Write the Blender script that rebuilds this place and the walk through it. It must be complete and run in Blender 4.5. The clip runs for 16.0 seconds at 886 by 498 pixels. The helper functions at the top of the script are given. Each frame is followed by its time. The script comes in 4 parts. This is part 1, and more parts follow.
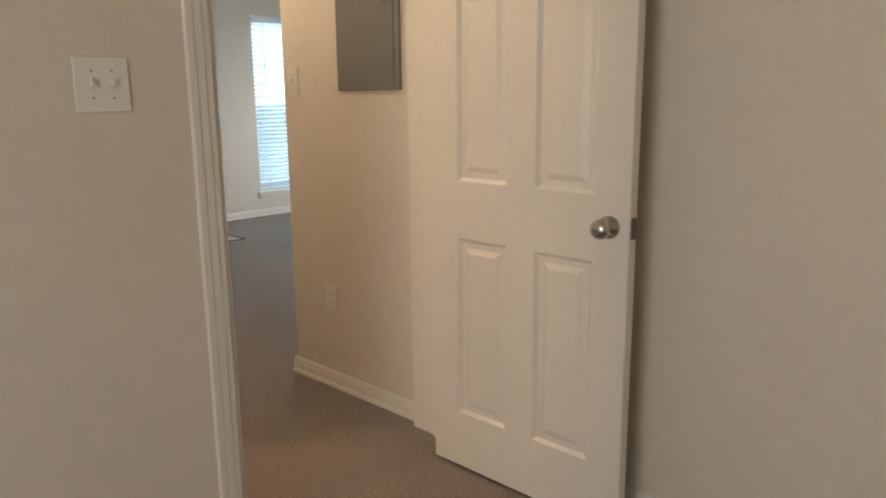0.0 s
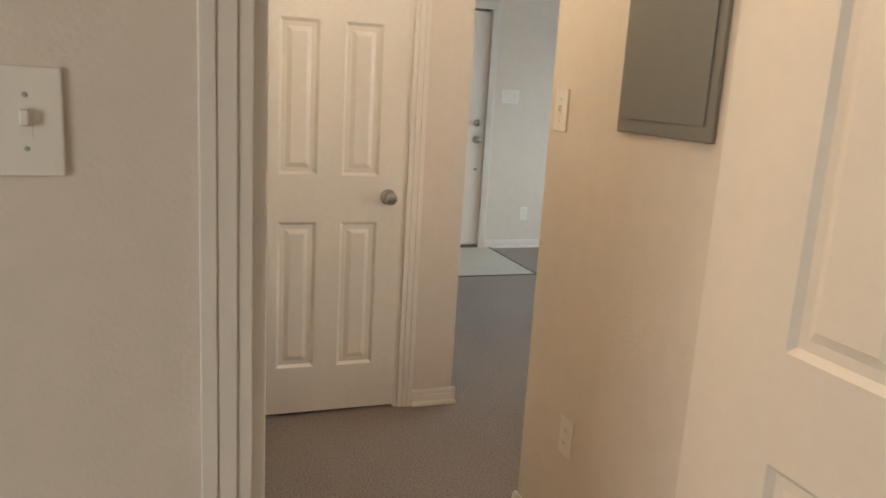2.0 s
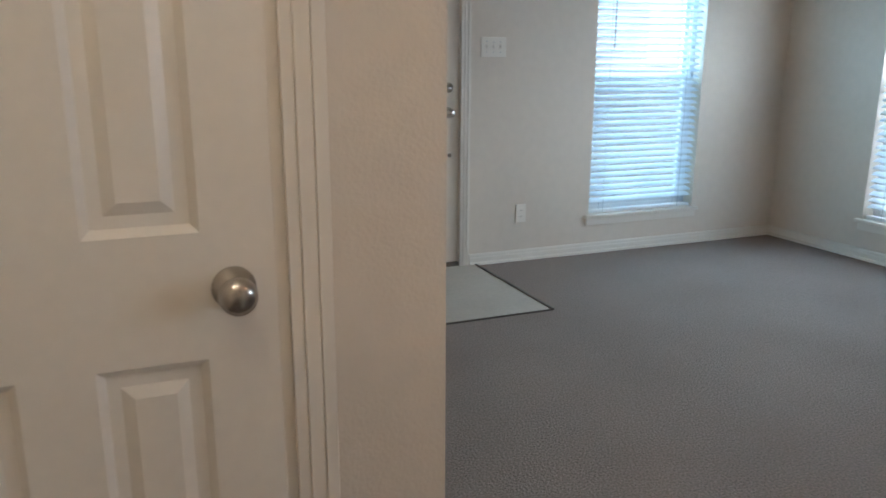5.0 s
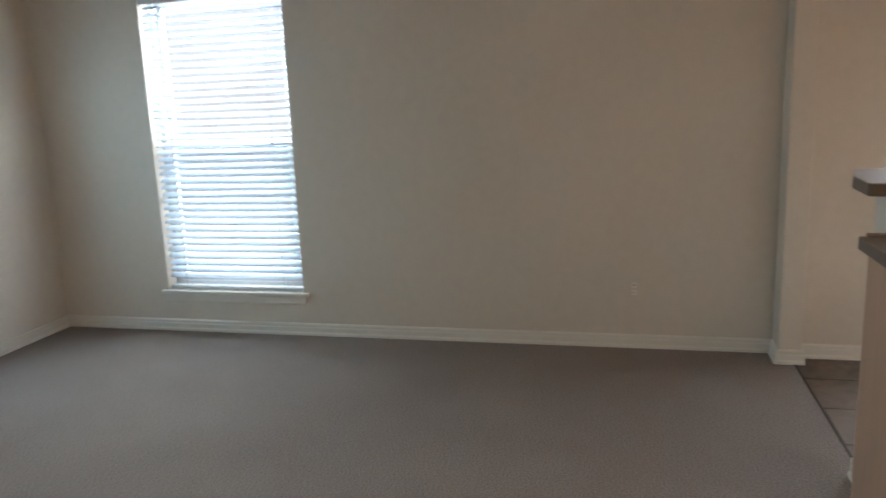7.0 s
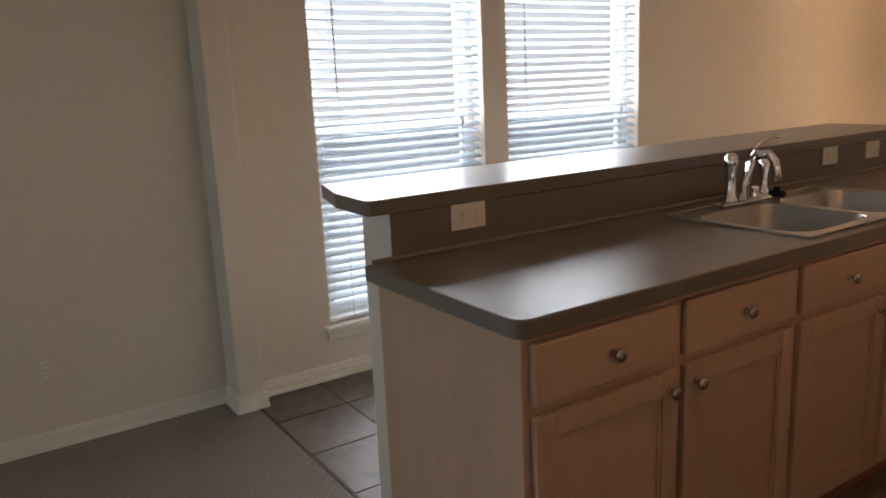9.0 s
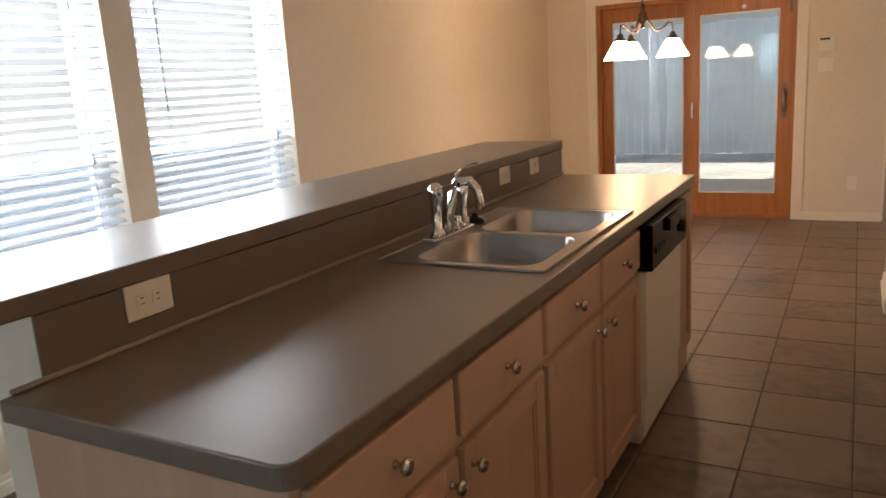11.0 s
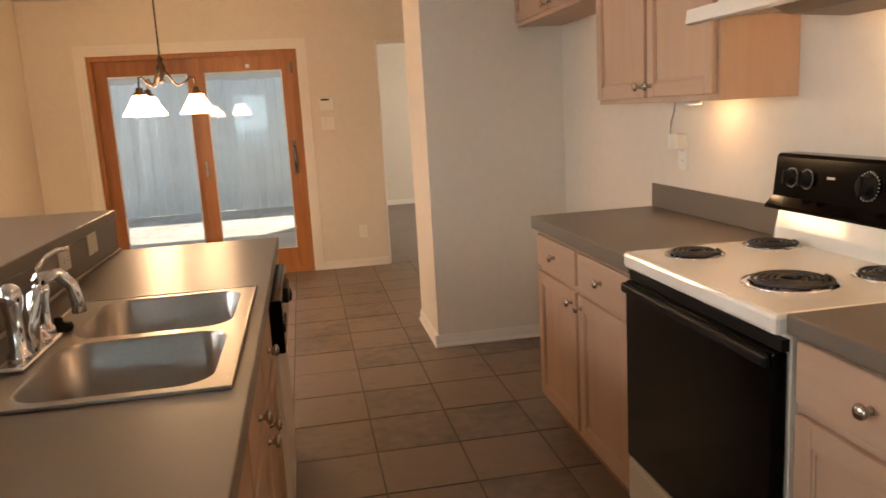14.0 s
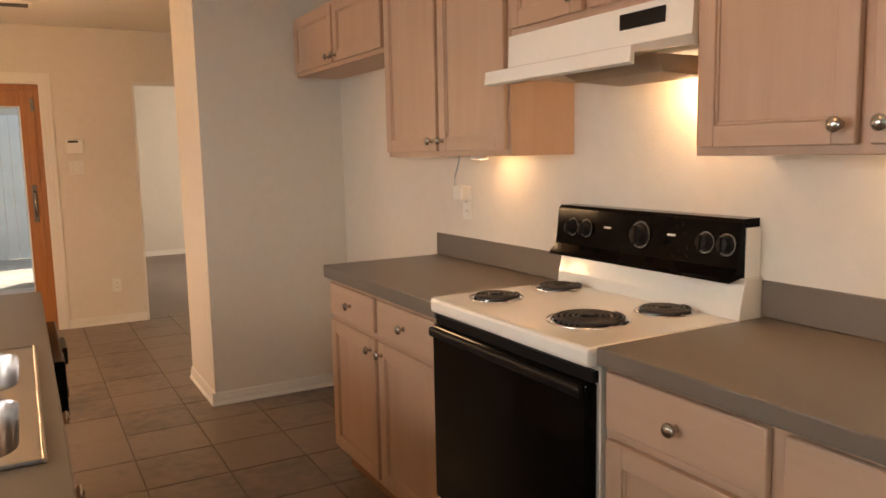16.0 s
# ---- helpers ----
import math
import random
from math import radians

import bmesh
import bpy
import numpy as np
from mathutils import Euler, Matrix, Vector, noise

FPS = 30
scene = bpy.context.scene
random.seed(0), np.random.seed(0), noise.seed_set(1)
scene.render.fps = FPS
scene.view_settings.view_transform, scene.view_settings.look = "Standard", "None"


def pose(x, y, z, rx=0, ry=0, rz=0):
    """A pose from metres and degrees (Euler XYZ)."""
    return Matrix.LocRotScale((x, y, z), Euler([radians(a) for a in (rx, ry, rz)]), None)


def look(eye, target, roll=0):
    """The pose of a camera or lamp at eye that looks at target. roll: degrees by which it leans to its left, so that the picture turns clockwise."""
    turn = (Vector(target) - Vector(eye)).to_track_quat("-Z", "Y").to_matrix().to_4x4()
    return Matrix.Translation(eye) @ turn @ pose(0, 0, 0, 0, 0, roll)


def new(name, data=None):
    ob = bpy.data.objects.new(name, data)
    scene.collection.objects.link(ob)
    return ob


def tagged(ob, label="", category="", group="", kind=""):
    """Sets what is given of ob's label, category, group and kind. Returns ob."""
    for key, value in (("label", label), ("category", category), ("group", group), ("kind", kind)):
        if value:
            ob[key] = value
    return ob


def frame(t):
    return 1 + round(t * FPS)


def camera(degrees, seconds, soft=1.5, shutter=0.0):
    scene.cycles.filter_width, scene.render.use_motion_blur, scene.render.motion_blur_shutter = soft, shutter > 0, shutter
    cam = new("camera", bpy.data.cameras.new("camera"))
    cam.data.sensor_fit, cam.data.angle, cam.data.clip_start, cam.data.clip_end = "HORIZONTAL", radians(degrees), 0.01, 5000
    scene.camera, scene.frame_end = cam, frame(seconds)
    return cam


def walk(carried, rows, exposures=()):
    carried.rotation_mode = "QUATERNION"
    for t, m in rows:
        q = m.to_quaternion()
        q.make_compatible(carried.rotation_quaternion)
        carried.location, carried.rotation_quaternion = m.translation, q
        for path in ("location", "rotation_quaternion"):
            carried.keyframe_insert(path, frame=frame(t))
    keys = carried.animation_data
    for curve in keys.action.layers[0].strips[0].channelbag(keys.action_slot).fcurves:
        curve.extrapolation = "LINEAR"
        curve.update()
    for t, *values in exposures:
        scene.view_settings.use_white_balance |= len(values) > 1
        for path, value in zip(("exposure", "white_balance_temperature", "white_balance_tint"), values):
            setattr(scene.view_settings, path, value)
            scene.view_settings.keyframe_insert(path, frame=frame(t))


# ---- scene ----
cam = camera(60.7, 16.0, soft=1.6, shutter=0.2)
PATH = [
    (0, (1.489, 3.221, 1.313), (0.08, 1.864, 0.896), -0.6),
    (0.5, (1.257, 3.007, 1.318), (0.031, 1.467, 0.962), -0.3),
    (1, (1.008, 2.787, 1.387), (-0.11, 1.166, 1.036), -0.7),
    (1.5, (0.807, 2.629, 1.365), (-0.143, 0.903, 1.02), -0.2),
    (2, (0.59, 2.431, 1.394), (-0.083, 0.595, 0.973), 3.4),
    (2.5, (0.463, 2.131, 1.388), (-0.074, 0.265, 0.905), 3.0),
    (3, (0.256, 1.714, 1.367), (-0.133, -0.177, 0.849), 1.2),
    (3.2, (0.22, 1.611, 1.348), (-0.123, -0.298, 0.86), 1.2),
    (5.3, (-0.146, 0.31, 1.231), (-1.089, -1.393, 0.747), 0.2),
    (5.5, (-0.148, 0.183, 1.211), (-1.269, -1.417, 0.756), 0.8),
    (5.6, (-0.172, 0.161, 1.205), (-1.355, -1.398, 0.767), 0.3),
    (6, (-0.309, 0.008, 1.248), (-1.792, -1.31, 0.82), -0.5),
    (6.5, (-0.434, 0.008, 1.34), (-2.143, -0.945, 0.931), -0.1),
    (7, (-0.417, -0.107, 1.397), (-2.319, -0.576, 0.997), -2.3),
    (7.5, (-0.559, -0.371, 1.414), (-2.52, -0.318, 1.027), -3.5),
    (8, (-0.785, -0.335, 1.411), (-2.7, 0.072, 1.003), -3.5),
    (8.5, (-1.052, -0.292, 1.394), (-2.849, 0.472, 0.961), -3.1),
    (9, (-1.262, -0.273, 1.371), (-2.898, 0.794, 0.938), -2.6),
    (9.3, (-1.352, -0.239, 1.375), (-2.884, 0.968, 0.931), -3.7),
    (9.5, (-1.391, -0.201, 1.4), (-2.861, 1.071, 0.929), -4.3),
    (9.7, (-1.436, -0.179, 1.396), (-2.842, 1.165, 0.928), -4.1),
    (11.8, (-1.871, -0.045, 1.398), (-2.512, 1.797, 0.958), -4.6),
    (12, (-1.912, -0.031, 1.42), (-2.472, 1.838, 0.98), -4.8),
    (12.5, (-2.038, 0.035, 1.405), (-2.363, 1.962, 0.979), -3.8),
    (13, (-2.167, 0.016, 1.416), (-2.258, 1.972, 1.009), -3.3),
    (13.5, (-2.206, 0.141, 1.405), (-2.076, 2.099, 1.018), -3.2),
    (14, (-2.217, 0.245, 1.401), (-1.876, 2.182, 1.038), -3.3),
    (14.5, (-2.297, 0.282, 1.392), (-1.71, 2.165, 1.058), -2.1),
    (15, (-2.375, 0.27, 1.388), (-1.595, 2.087, 1.09), -1.6),
    (15.5, (-2.391, 0.286, 1.393), (-1.492, 2.051, 1.115), -1.6),
    (16, (-2.389, 0.298, 1.397), (-1.426, 2.032, 1.143), -1.2),
]
walk(cam, [(t, look(e, g, r)) for t, e, g, r in PATH], [(0.0, 0.42, 6500, 9), (3.0, 0.72, 6300, 9), (5.5, 0.05, 5800, 9), (7.0, 0.05, 6500, 12), (9.5, -0.3, 6700, 13), (12.0, 0.43, 6900, 12), (16.0, 0.28, 7800, 16)])

# ---- world, sun, sky light, exposure ----
world = bpy.data.worlds.new("sky")
scene.world = world
world.use_nodes = True
wn = world.node_tree.nodes
sky = wn.new("ShaderNodeTexSky")
sky.sky_type, sky.sun_disc = "NISHITA", False
sky.sun_elevation, sky.sun_rotation = radians(52), radians(40)
wn["Background"].inputs["Strength"].default_value = 0.15
world.node_tree.links.new(sky.outputs["Color"], wn["Background"].inputs["Color"])
sun = new("sun", bpy.data.lights.new("sun", "SUN"))
sun.data.energy, sun.data.angle, sun.data.color = 5.0, radians(0.5), (1.0, 0.95, 0.87)
sun.matrix_world = look((6.0, 7.0, 12.0), (0, 0, 0))


def area_lamp(name, eye, target, w, h, watts, color=(1, 1, 1)):
    la = bpy.data.lights.new(name, "AREA")
    la.shape, la.size, la.size_y, la.energy, la.color = "RECTANGLE", w, h, watts, color
    ob = new(name, la)
    ob.matrix_world = look(eye, target)
    return ob


def bulb(name, place, watts, color, radius=0.03):
    la = bpy.data.lights.new(name, "POINT")
    la.energy, la.color, la.shadow_soft_size = watts, color, radius
    ob = new(name, la)
    ob.location = place
    return ob


DAY = (0.80, 0.92, 1.0)
WARM = (1.0, 0.66, 0.36)
# daylight in the window openings
area_lamp("window_light_a", (-3.335, -3.85, 1.16), (-3.335, 0, 1.16), 0.92, 1.84, 52, (0.52, 0.83, 1.0))
area_lamp("window_light_b", (-4.68, -2.443, 1.16), (0, -2.443, 1.16), 1.0, 1.84, 118, DAY)
area_lamp("window_light_c", (-4.64, 1.625, 1.16), (0, 1.625, 1.16), 1.05, 1.84, 100, (0.86, 0.93, 1.0))
area_lamp("window_light_d", (-4.64, 2.74, 1.16), (0, 2.74, 1.16), 1.13, 1.84, 100, (0.86, 0.93, 1.0))
# added daylight fill through an unseen opening in the bedroom's east wall
area_lamp("bedroom_fill_light", (3.56, 3.2, 1.3), (0, 3.2, 1.2), 1.2, 1.5, 25, (1.0, 0.94, 0.87))
area_lamp("back_room_window_light", (1.9, 9.6, 1.4), (0, 9.6, 1.3), 1.2, 1.4, 60, (1.0, 0.97, 0.92))
# lamps of the place, with added fill in the hall and kitchen
# added fill: the hall has no fixture, this only lifts its brightness
bulb("hall_fill", (0.02, 0.35, 2.30), 9.5, (1.0, 0.84, 0.64), 0.08)
bulb("bath_bulb", (1.10, 0.43, 2.05), 27, WARM, 0.08)
# added warm fill under the kitchen ceiling, no fixture known there
bulb("kitchen_fill", (-1.75, 1.2, 2.30), 7, (1.0, 0.58, 0.30), 0.12)
bulb("hood_bulb", (-0.765, 1.82, 1.575), 3.0, WARM, 0.02)
bulb("puck_bulb", (-0.82, 2.78, 1.345), 1.0, WARM, 0.03)
bulb("puck_bulb", (-0.82, 1.12, 1.335), 1.0, WARM, 0.03)


# ---- materials ----
def mat(name, color, rough=0.6, metal=0.0, vary=0.06, scale=3.0, fine=60.0, bump=0.0, bump_scale=200.0, bump_dist=0.002, spec=0.5, rand=0.0, coat=0.0, blotch=1.0):
    m = bpy.data.materials.new(name)
    m.use_nodes = True
    nt = m.node_tree
    nd, ln = nt.nodes, nt.links
    b = nd["Principled BSDF"]
    b.inputs["Roughness"].default_value, b.inputs["Metallic"].default_value = rough, metal
    b.inputs["Specular IOR Level"].default_value, b.inputs["Coat Weight"].default_value = spec, coat
    tc = nd.new("ShaderNodeTexCoord")
    geo = nd.new("ShaderNodeNewGeometry")
    big, small = nd.new("ShaderNodeTexNoise"), nd.new("ShaderNodeTexNoise")
    for n, s in ((big, scale), (small, fine)):
        n.inputs["Scale"].default_value, n.inputs["Detail"].default_value = s, 3.0
        ln.new(geo.outputs["Position"], n.inputs["Vector"])
    add = nd.new("ShaderNodeMath")
    add.operation = "MULTIPLY_ADD"
    add.inputs[1].default_value = blotch
    shift = nd.new("ShaderNodeMath")
    shift.inputs[1].default_value = 0.5 * (1 - blotch)
    ln.new(small.outputs["Fac"], shift.inputs[0])
    ln.new(big.outputs["Fac"], add.inputs[0]), ln.new(shift.outputs[0], add.inputs[2])
    if rand:
        oi = nd.new("ShaderNodeObjectInfo")
        mr = nd.new("ShaderNodeMath")
        mr.operation = "MULTIPLY_ADD"
        ln.new(oi.outputs["Random"], mr.inputs[0])
        mr.inputs[1].default_value = rand
        ln.new(add.outputs[0], mr.inputs[2])
        add = mr
    ramp = nd.new("ShaderNodeValToRGB")
    lo, hi = 0.35, 0.65
    half = nd.new("ShaderNodeMath")
    half.operation = "MULTIPLY"
    half.inputs[1].default_value = 0.5
    ln.new(add.outputs[0], half.inputs[0])
    ln.new(half.outputs[0], ramp.inputs["Fac"])
    e = ramp.color_ramp.elements
    e[0].position, e[1].position = lo, hi
    e[0].color = (*[c * (1 - vary) for c in color], 1)
    e[1].color = (*[min(1, c * (1 + vary)) for c in color], 1)
    ln.new(ramp.outputs["Color"], b.inputs["Base Color"])
    if bump:
        bn = nd.new("ShaderNodeTexNoise")
        bn.inputs["Scale"].default_value, bn.inputs["Detail"].default_value = bump_scale, 2.0
        ln.new(geo.outputs["Position"], bn.inputs["Vector"])
        bp = nd.new("ShaderNodeBump")
        bp.inputs["Strength"].default_value, bp.inputs["Distance"].default_value = bump, bump_dist
        ln.new(bn.outputs["Fac"], bp.inputs["Height"])
        ln.new(bp.outputs["Normal"], b.inputs["Normal"])
    return m


def wood(name, dark, light, stretch, rough=0.45, rand=0.25):
    """Wood with the grain along z (stretch = (x, y, z) scale of the grain)."""
    m = bpy.data.materials.new(name)
    m.use_nodes = True
    nd, ln = m.node_tree.nodes, m.node_tree.links
    b = nd["Principled BSDF"]
    b.inputs["Roughness"].default_value = rough
    geo = nd.new("ShaderNodeNewGeometry")
    oi = nd.new("ShaderNodeObjectInfo")
    mp = nd.new("ShaderNodeMapping")
    mp.inputs["Scale"].default_value = stretch
    off = nd.new("ShaderNodeVectorMath")
    off.operation = "MULTIPLY_ADD"
    comb = nd.new("ShaderNodeCombineXYZ")
    for k in "XYZ":
        ln.new(oi.outputs["Random"], comb.inputs[k])
    off.inputs[1].default_value = (7.0, 5.0, 3.0)
    ln.new(comb.outputs[0], off.inputs[0])
    ln.new(geo.outputs["Position"], off.inputs[2])
    ln.new(off.outputs[0], mp.inputs["Vector"])
    n1, n2 = nd.new("ShaderNodeTexNoise"), nd.new("ShaderNodeTexNoise")
    n1.inputs["Scale"].default_value, n1.inputs["Detail"].default_value, n1.inputs["Distortion"].default_value = 1.0, 5.0, 0.8
    n2.inputs["Scale"].default_value, n2.inputs["Detail"].default_value = 6.0, 3.0
    ln.new(mp.outputs[0], n1.inputs["Vector"]), ln.new(mp.outputs[0], n2.inputs["Vector"])
    mx = nd.new("ShaderNodeMath")
    mx.operation = "MULTIPLY_ADD"
    mx.inputs[1].default_value = 0.35
    ln.new(n2.outputs["Fac"], mx.inputs[0])
    ln.new(n1.outputs["Fac"], mx.inputs[2])
    md = nd.new("ShaderNodeMath")
    md.operation = "MULTIPLY_ADD"
    md.inputs[1].default_value = rand
    ln.new(oi.outputs["Random"], md.inputs[0])
    ln.new(mx.outputs[0], md.inputs[2])
    ramp = nd.new("ShaderNodeValToRGB")
    e = ramp.color_ramp.elements
    e[0].position, e[1].position = 0.42, 1.05
    e[0].color, e[1].color = (*dark, 1), (*light, 1)
    ln.new(md.outputs[0], ramp.inputs["Fac"])
    ln.new(ramp.outputs["Color"], b.inputs["Base Color"])
    bp = nd.new("ShaderNodeBump")
    bp.inputs["Strength"].default_value, bp.inputs["Distance"].default_value = 0.15, 0.001
    ln.new(mx.outputs[0], bp.inputs["Height"])
    ln.new(bp.outputs["Normal"], b.inputs["Normal"])
    return m


def clear(name, color=(1, 1, 1), rough=0.0, tint=0.0):
    m = bpy.data.materials.new(name)
    m.use_nodes = True
    nd, ln = m.node_tree.nodes, m.node_tree.links
    nd.remove(nd["Principled BSDF"])
    tr, gl = nd.new("ShaderNodeBsdfTransparent"), nd.new("ShaderNodeBsdfGlossy")
    tr.inputs["Color"].default_value = (*color, 1)
    gl.inputs["Roughness"].default_value = rough
    lw, mx = nd.new("ShaderNodeLayerWeight"), nd.new("ShaderNodeMixShader")
    pw, sc = nd.new("ShaderNodeMath"), nd.new("ShaderNodeMath")
    lw.inputs["Blend"].default_value = 0.5
    pw.operation, pw.inputs[1].default_value = "POWER", 5.0
    sc.operation, sc.inputs[1].default_value, sc.inputs[2].default_value = "MULTIPLY_ADD", 0.9, 0.035
    ln.new(lw.outputs["Facing"], pw.inputs[0])
    ln.new(pw.outputs[0], sc.inputs[0])
    ln.new(sc.outputs[0], mx.inputs["Fac"])
    ln.new(tr.outputs[0], mx.inputs[1]), ln.new(gl.outputs[0], mx.inputs[2])
    ln.new(mx.outputs[0], nd["Material Output"].inputs["Surface"])
    return m


def sheer(name, color, through_share):
    """A thin mesh or slat that lets part of the light through."""
    m = bpy.data.materials.new(name)
    m.use_nodes = True
    nd, ln = m.node_tree.nodes, m.node_tree.links
    nd.remove(nd["Principled BSDF"])
    df, tr, mx = nd.new("ShaderNodeBsdfDiffuse"), nd.new("ShaderNodeBsdfTransparent"), nd.new("ShaderNodeMixShader")
    df.inputs["Color"].default_value = (*color, 1)
    mx.inputs["Fac"].default_value = through_share
    ln.new(df.outputs[0], mx.inputs[1]), ln.new(tr.outputs[0], mx.inputs[2])
    ln.new(mx.outputs[0], nd["Material Output"].inputs["Surface"])
    return m


def vinyl_slat(name, color, share):
    m = bpy.data.materials.new(name)
    m.use_nodes = True
    nd, ln = m.node_tree.nodes, m.node_tree.links
    b = nd["Principled BSDF"]
    b.inputs["Base Color"].default_value, b.inputs["Roughness"].default_value = (*color, 1), 0.45
    tl, mx = nd.new("ShaderNodeBsdfTranslucent"), nd.new("ShaderNodeMixShader")
    tl.inputs["Color"].default_value = (*color, 1)
    mx.inputs["Fac"].default_value = share
    ln.new(b.outputs[0], mx.inputs[1]), ln.new(tl.outputs[0], mx.inputs[2])
    ln.new(mx.outputs[0], nd["Material Output"].inputs["Surface"])
    return m


def glowing(name, color, strength):
    m = bpy.data.materials.new(name)
    m.use_nodes = True
    b = m.node_tree.nodes["Principled BSDF"]
    b.inputs["Base Color"].default_value = (0.9, 0.86, 0.8, 1)
    b.inputs["Emission Color"].default_value, b.inputs["Emission Strength"].default_value = (*color, 1), strength
    return m


M_WALL = mat("cream_wall_paint", (0.70, 0.625, 0.53), 0.55, vary=0.03, scale=1.2, fine=18, bump=0.3, bump_scale=140, bump_dist=0.003, spec=0.42)
M_CEIL = mat("ceiling_paint", (0.74, 0.70, 0.64), 0.8, vary=0.03, bump=0.5, bump_scale=90, bump_dist=0.004)
M_TRIM = mat("white_trim_paint", (0.76, 0.71, 0.63), 0.32, vary=0.02, scale=2, fine=30)
M_DOOR = mat("white_door_paint", (0.76, 0.71, 0.63), 0.38, vary=0.025, scale=2, fine=40, bump=0.06, bump_scale=300, bump_dist=0.001)
M_CARPET = mat("taupe_carpet", (0.325, 0.270, 0.238), 0.95, vary=0.42, scale=1.6, fine=130, bump=1.0, bump_scale=120, bump_dist=0.014, spec=0.1, blotch=0.22)
M_TILE = mat("slate_brown_tile", (0.128, 0.092, 0.070), 0.40, vary=0.45, scale=3.5, fine=16, bump=0.35, bump_scale=14, bump_dist=0.004, rand=0.5)
M_GROUT = mat("dark_grout", (0.105, 0.082, 0.064), 0.9, vary=0.15, fine=120)
M_ENTRY = mat("pale_entry_vinyl", (0.50, 0.46, 0.40), 0.4, vary=0.08, scale=5)
M_CAB = wood("maple_cabinet", (0.45, 0.28, 0.187), (0.505, 0.328, 0.225), (14, 14, 1.2))
M_CABH = wood("maple_cabinet_cross", (0.45, 0.28, 0.187), (0.505, 0.328, 0.225), (14, 1.2, 14))
M_FIR = wood("stained_fir", (0.22, 0.075, 0.020), (0.42, 0.165, 0.050), (26, 26, 1.5), 0.4)
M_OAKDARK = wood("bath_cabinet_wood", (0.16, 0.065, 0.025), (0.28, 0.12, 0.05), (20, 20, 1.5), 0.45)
M_LAM = mat("taupe_laminate", (0.158, 0.126, 0.099), 0.34, vary=0.05, scale=3, fine=350, spec=0.5)
M_STEEL = mat("stainless_steel", (0.42, 0.395, 0.37), 0.28, 1.0, vary=0.06, scale=2, fine=120)
M_CHROME = mat("chrome", (0.78, 0.78, 0.78), 0.08, 1.0, vary=0.01)
M_NICKEL = mat("brushed_nickel", (0.52, 0.49, 0.45), 0.25, 1.0, vary=0.04)
M_BRONZE = mat("dark_bronze", (0.10, 0.065, 0.045), 0.35, 0.9, vary=0.1)
M_HINGE = mat("dull_hinge_metal", (0.17, 0.15, 0.13), 0.4, 0.9, vary=0.1)
M_ENAMEL = mat("white_enamel", (0.80, 0.76, 0.68), 0.18, vary=0.015, coat=0.3)
M_APPL = mat("almond_appliance_white", (0.70, 0.65, 0.57), 0.3, vary=0.02)
M_BLACK = mat("black_glass_enamel", (0.003, 0.0027, 0.0027), 0.10, vary=0.1, spec=0.07)
M_BLACKM = mat("black_plastic", (0.010, 0.009, 0.009), 0.40, vary=0.1, spec=0.12)
M_COIL = mat("coil_element_metal", (0.045, 0.042, 0.042), 0.45, 0.6, vary=0.15)
M_PLATE = mat("white_switch_plastic", (0.78, 0.74, 0.66), 0.35, vary=0.01)
M_SLOT = mat("dark_slot", (0.03, 0.028, 0.025), 0.6, vary=0.1)
M_PANEL = mat("grey_panel_paint", (0.215, 0.21, 0.19), 0.45, 0.2, vary=0.03)
M_PVC = mat("white_vinyl_frame", (0.78, 0.79, 0.80), 0.4, vary=0.02)
M_SLAT = vinyl_slat("white_vinyl_slat", (0.78, 0.84, 0.89), 0.26)
M_CORD = mat("grey_cord", (0.35, 0.37, 0.40), 0.7, vary=0.05)
M_GLASS = clear("window_glass")
M_SCREEN = sheer("insect_screen", (0.14, 0.20, 0.26), 0.62)
M_SHADE = glowing("lit_alabaster_glass", (1.0, 0.66, 0.38), 45.0)
M_PUCK = glowing("lit_lamp_lens", (1.0, 0.82, 0.6), 0.8)
M_HOODPAN = mat("tan_plastic_cover", (0.30, 0.22, 0.15), 0.5, vary=0.06)
M_CAULK = mat("tan_caulk", (0.30, 0.245, 0.19), 0.5, vary=0.05)
M_MARBLE = mat("cultured_marble", (0.78, 0.70, 0.60), 0.15, vary=0.04, scale=4)
M_FENCE = mat("grey_fence_boards", (0.70, 0.80, 0.85), 0.85, vary=0.08, scale=2, fine=35, rand=0.2)
M_PATIO = mat("pale_concrete", (0.70, 0.69, 0.66), 0.9, vary=0.12, scale=1.5, fine=30)
M_LAWN = mat("dry_lawn", (0.55, 0.56, 0.50), 0.95, vary=0.35, scale=0.9, fine=9, bump=0.6, bump_scale=40, bump_dist=0.03)
M_ROOF = mat("grey_shingles", (0.20, 0.20, 0.21), 0.9, vary=0.2, scale=1.5, fine=20)
M_WHITE = mat("white_siding", (0.56, 0.58, 0.60), 0.8, vary=0.04)
M_SIDING = mat("pale_siding", (0.55, 0.53, 0.48), 0.8, vary=0.06)


# ---- building helpers ----
ORIGIN = {}
NONE = Vector((0, 0, 0))
HALL = Vector((0.094, -0.225, 0))      # offset of the hall and bedroom block
CLOSET = Vector((0.134, -0.080, 0))    # offset of the closet block
ENTRY = Vector((0.115, 0.03, 0))          # offset of the front door
KITCHEN = Vector((-0.020, 0.004, 0))   # offset of the kitchen fittings
NORTH = Vector((-0.030, -0.018, 0))    # offset of the patio door wall
SITE = {"at": NONE}


def site(v):
    """The block in which the next things are set."""
    SITE["at"] = v


